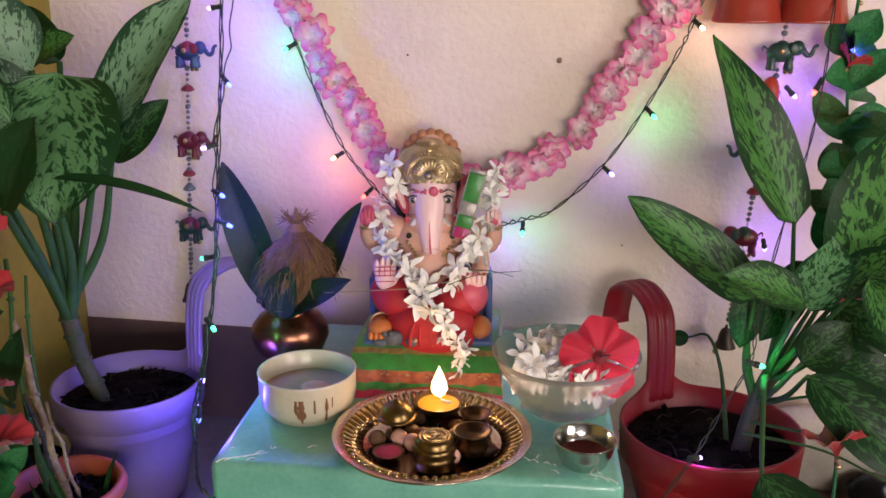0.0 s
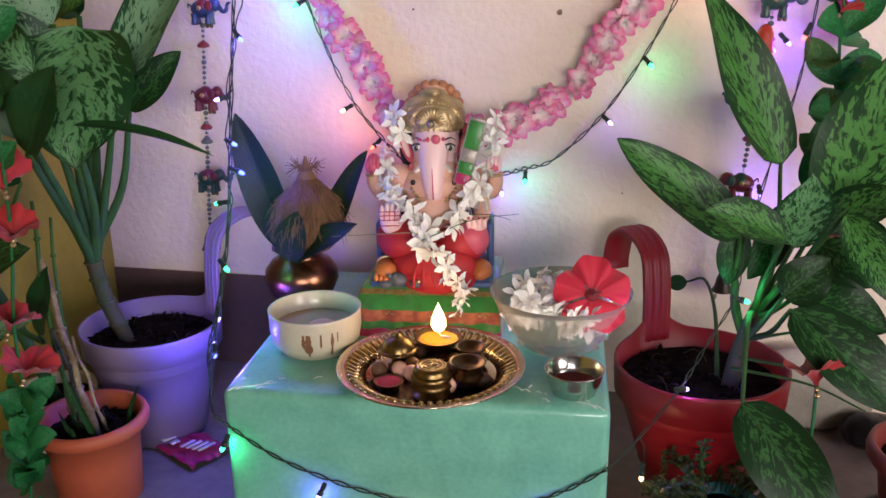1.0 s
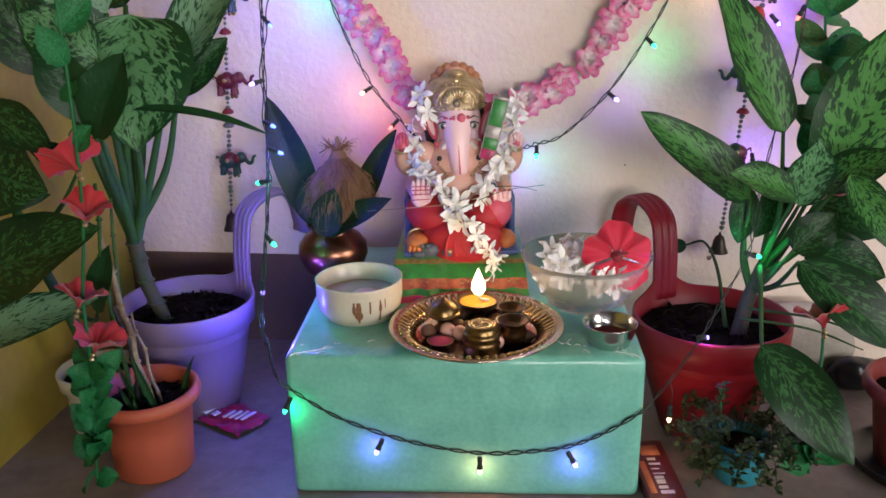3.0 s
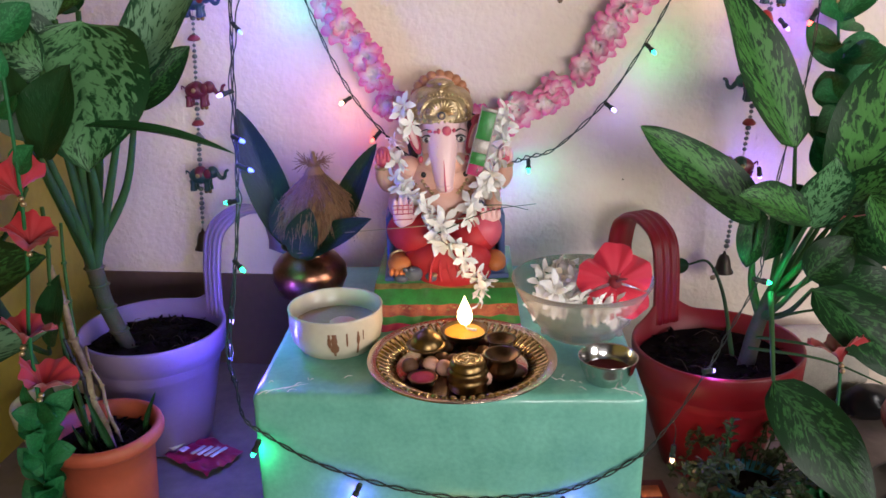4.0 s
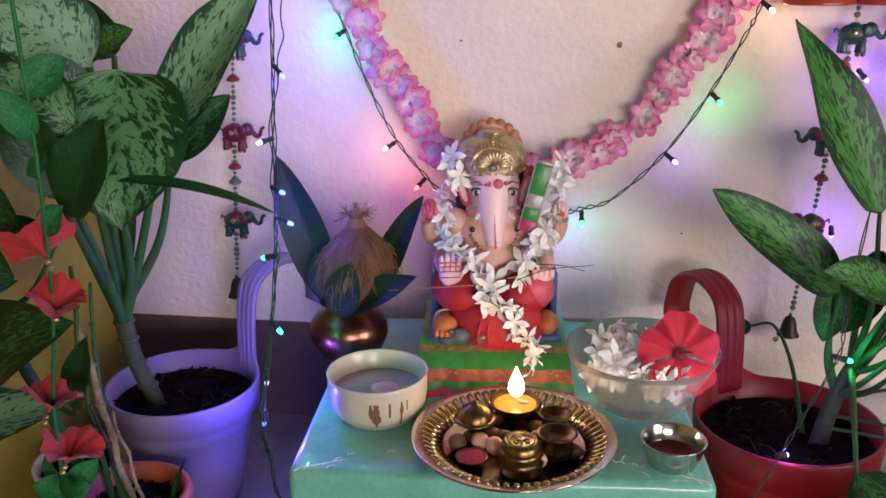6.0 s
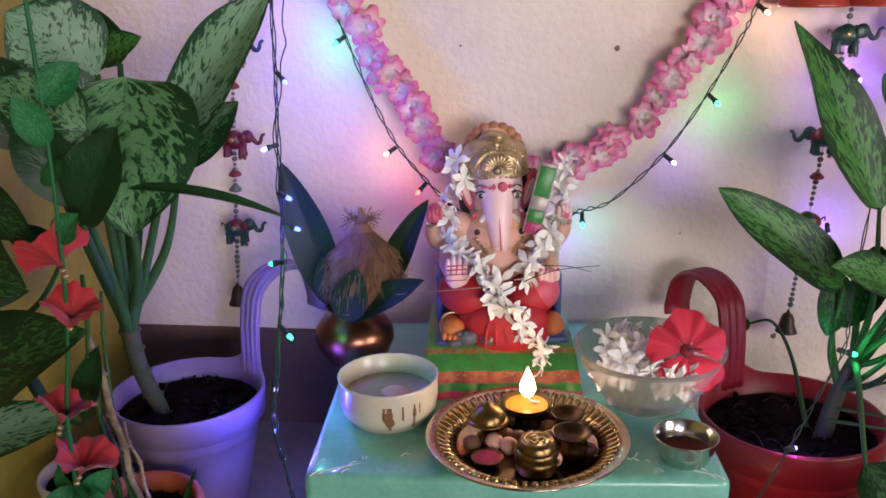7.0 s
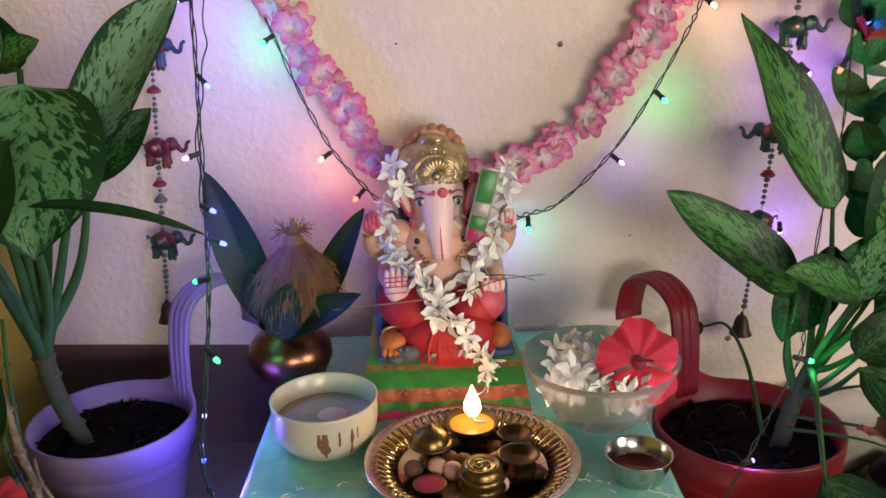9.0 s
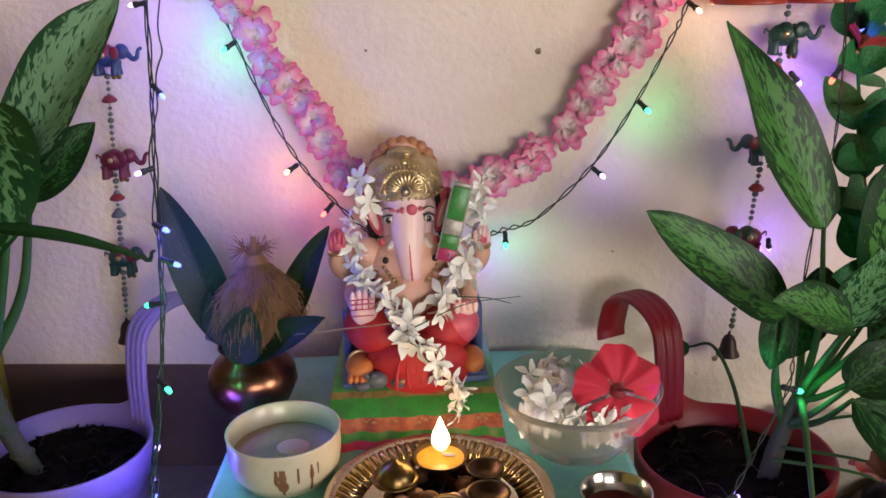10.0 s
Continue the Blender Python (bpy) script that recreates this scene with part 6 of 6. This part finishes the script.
for p in ((-0.215, 1.243, 0.436), (-0.203, 1.240, 0.424), (-0.232, 1.262, 0.466), (-0.145, 1.318, 0.500)):
    place_flower(pose(*p, 90 + rng.uniform(-25, 25), rng.uniform(-25, 25), rng.uniform(0, 360)) @ Matrix.Scale(1.2, 4), "blossoms strung round the statue", "white blossom in the strand round the statue", int(p[2] * 100))

# folded striped cloth over the shoulder
sash = thing("folded_sash", (-0.160, 1.330, 0.580), "folded green, silver and pink silk strip on the statue", "cloth")
bm = bmesh.new()
zs = [(-0.058, 0), (-0.040, 0), (-0.040, 1), (-0.020, 1), (-0.020, 2), (0.002, 2), (0.002, 1), (0.048, 1), (0.048, 2), (0.054, 2)]
for (z0, m0), (z1, m1) in zip(zs[::2], zs[1::2]):
    slab(bm, (-0.017, -0.004, z0), (0.017, 0.004, z1), 0.0012, {0: 0, 1: 1, 2: 2}[m0])
slab(bm, (-0.0195, -0.003, -0.058), (-0.0165, 0.003, 0.056), 0.001, 2)
slab(bm, (0.0165, -0.003, -0.058), (0.0195, 0.003, 0.056), 0.001, 2)
part("strip", bm, None, sash, mats=[SILK_PINK, SILK_GREEN, SILVER]).matrix_basis = pose(0.006, -0.010, 0, -8, 14, 0) @ Matrix.Diagonal((0.74, 1, 1.03, 1))
part("fold", slab(bmesh.new(), (0.006, 0.005, -0.045), (0.020, 0.016, 0.050), 0.002), BLUE_PAINT, sash, "dark blue inner fold").matrix_basis = pose(-0.012, 0.004, 0, -8, 12, 0)
# dry grass stalks stuck in the strand
for a, b, c in (((-0.225, 1.245, 0.440), (-0.140, 1.262, 0.475), (-0.062, 1.25, 0.492)), ((-0.150, 1.285, 0.478), (-0.110, 1.26, 0.486), (-0.075, 1.255, 0.480)), ((-0.235, 1.252, 0.452), (-0.29, 1.24, 0.450), (-0.375, 1.225, 0.446))):
    g = thing("grass_stalk", (0, 0, 0), "thin dry grass stalk stuck in the flower strand", "grass", "dry grass stalks")
    part("stalk", tube(spline([a, b, c], 8), 0.0010, 0.0005, 5), DAMP if c[0] < -0.3 else STEM, g)

# ---- litter on the floor ----
pk = thing("crisp_packet", (-0.645, 1.165, GROUND + 0.004), "crumpled crimson foil packet lying on the floor", "packet", turn=-28)
bm = bmesh.new()
n = 14
g_ = [[bm.verts.new((-0.062 + 0.124 * i / n, -0.042 + 0.084 * j / n, 0.006 + 0.010 * noise.noise(Vector((i * 0.45, j * 0.5, 2))) + 0.008 * math.sin(math.pi * i / n) * math.sin(math.pi * j / n))) for i in range(n + 1)] for j in range(n + 1)]
for j in range(n):
    for i in range(n):
        bm.faces.new((g_[j][i], g_[j][i + 1], g_[j + 1][i + 1], g_[j + 1][i]))
part("foil", bm, PACKET, pk)
part("label_patch", slab(bmesh.new(), (-0.045, -0.034, 0.018), (-0.033, 0.012, 0.0186)), CARD_WHITE, pk, "white printed patch")
part("label_patch", slab(bmesh.new(), (-0.026, -0.030, 0.0185), (-0.012, -0.014, 0.0191)), CARD_WHITE, pk, "white printed patch")
for k in range(4):
    part("print_strip", slab(bmesh.new(), (0.002 + 0.012 * k, -0.026 + 0.004 * k, 0.0195), (0.010 + 0.012 * k, 0.004 + 0.006 * k, 0.0201)), CARD_WHITE, pk, "white printed strip")
mb = thing("matchbox", (0.132, 1.045, GROUND), "flat dark maroon carton with white lettering lying on the floor", "box", turn=8)
part("carton", slab(bmesh.new(), (-0.030, -0.085, 0), (0.030, 0.085, 0.022), 0.002), CHOCO, mb)
for k, (w_, h_) in enumerate(((0.011, 0.022), (0.010, 0.015), (0.014, 0.015), (0.010, 0.015), (0.004, 0.020), (0.004, 0.014), (0.007, 0.019), (0.009, 0.014))):
    y_ = -0.072 + 0.0135 * k
    part("print_bar", slab(bmesh.new(), (-0.008, y_, 0.0221), (-0.008 + h_, y_ + w_ * 0.8, 0.0226), 0.0002), CARD_WHITE, mb, "white printed bar")
part("print_swoosh", slab(bmesh.new(), (-0.024, -0.07, 0.0221), (-0.014, 0.02, 0.0226)), CARD_ORANGE, mb, "orange printed swoosh")
part("print_panel", slab(bmesh.new(), (-0.014, 0.038, 0.0221), (0.018, 0.068, 0.0224)), CARD_ORANGE, mb, "orange printed panel")
bag = thing("black_bag", (0.560, 1.40, GROUND), "crumpled shiny black plastic bag by the wall", "bag")
bm = ball(bmesh.new(), (0, 0, 0.032), (0.052, 0.036, 0.034), 0, 28, 18)
for v in bm.verts:
    v.co += v.co.normalized() * 0.010 * noise.noise(v.co * 38)
    v.co.z = max(v.co.z, 0.001)
part("plastic", bm, SLIPPER, bag)
sack = thing("white_sack", (0.46, 1.47, GROUND), "pale woven sack slumped against the wall", "sack")
bm = ball(bmesh.new(), (0, 0, 0.07), (0.12, 0.05, 0.08), 0, 28, 18)
for v in bm.verts:
    v.co += v.co.normalized() * 0.012 * noise.noise(v.co * 18)
    v.co.z = max(v.co.z, 0.001)
part("cloth", bm, material("pale_woven_sack", (0.55, 0.50, 0.42), 0.9, scale=30, bump=0.4, bump_scale=120), sack)

# ---- loose clods and roots on the soil ----
def clods(at, r, z, num, seed):
    rng = random.Random(seed)
    g = thing("soil_clod", at, "dark crumbly clods and roots on the potting soil", "soil", kind="stuff")
    bm = bmesh.new()
    for k in range(num):
        a, d = rng.uniform(0, 6.28), r * math.sqrt(rng.random())
        s_ = rng.uniform(0.002, 0.007)
        o = Vector((d * math.cos(a), d * math.sin(a), z + s_ * 0.3))
        start = len(bm.verts)
        ball(bm, o, (s_, s_ * rng.uniform(0.6, 1), s_ * 0.6), 0, 8, 6)
        bm.verts.ensure_lookup_table()
        for v in bm.verts[start:]:
            v.co += (v.co - o) * 0.45 * noise.noise(v.co * 160)
    for k in range(num // 14):
        a, d = rng.uniform(0, 6.28), r * math.sqrt(rng.random())
        p = Vector((d * math.cos(a), d * math.sin(a), z + 0.002))
        q = Vector((rng.uniform(-.03, .03), rng.uniform(-.03, .03), rng.uniform(0.0, 0.014)))
        tube(spline([p, p + q * 0.5 + Vector((0, 0, 0.008)), p + q], 4), 0.0007, 0.0004, 5, bm, 1)
    part("clod", bm, None, g, mats=[SOIL, ROOT])


clods((-0.737, 1.232, 0), 0.100, 0.232, 130, 1)
clods((0.238, 1.232, 0), 0.106, 0.232, 140, 2)
clods((-0.728, 1.010, 0), 0.064, 0.166, 60, 3)

# ---- chips and plugs in the plaster ----
for x, z, r in ((-0.026, 0.793, 0.0055), (0.285, 0.262, 0.006), (-0.30, 0.80, 0.0025), (0.10, 0.46, 0.002)):
    c_ = thing("plaster_chip", (x, WALL_Y, z), "small dark chip in the wall plaster", "chip", "chips in the plaster")
    bm = ball(bmesh.new(), (0, 0, 0), (r, 0.0016, r * 0.9), 0, 10, 7)
    for v in bm.verts:
        v.co *= 1 + 0.5 * noise.noise(v.co * 300)
    part("dent", bm, CANE, c_)
scrap = thing("paper_scrap", (0.0, 1.46, TOP + 0.001), "small torn white paper scrap on the box", "paper")
part("sheet", blade(0.03, 0.022, -0.5, 0.2, 0.1, nu=4, nv=5, m=pose(0, 0, 0, 30, 0, 20)), CARD_WHITE, scrap)
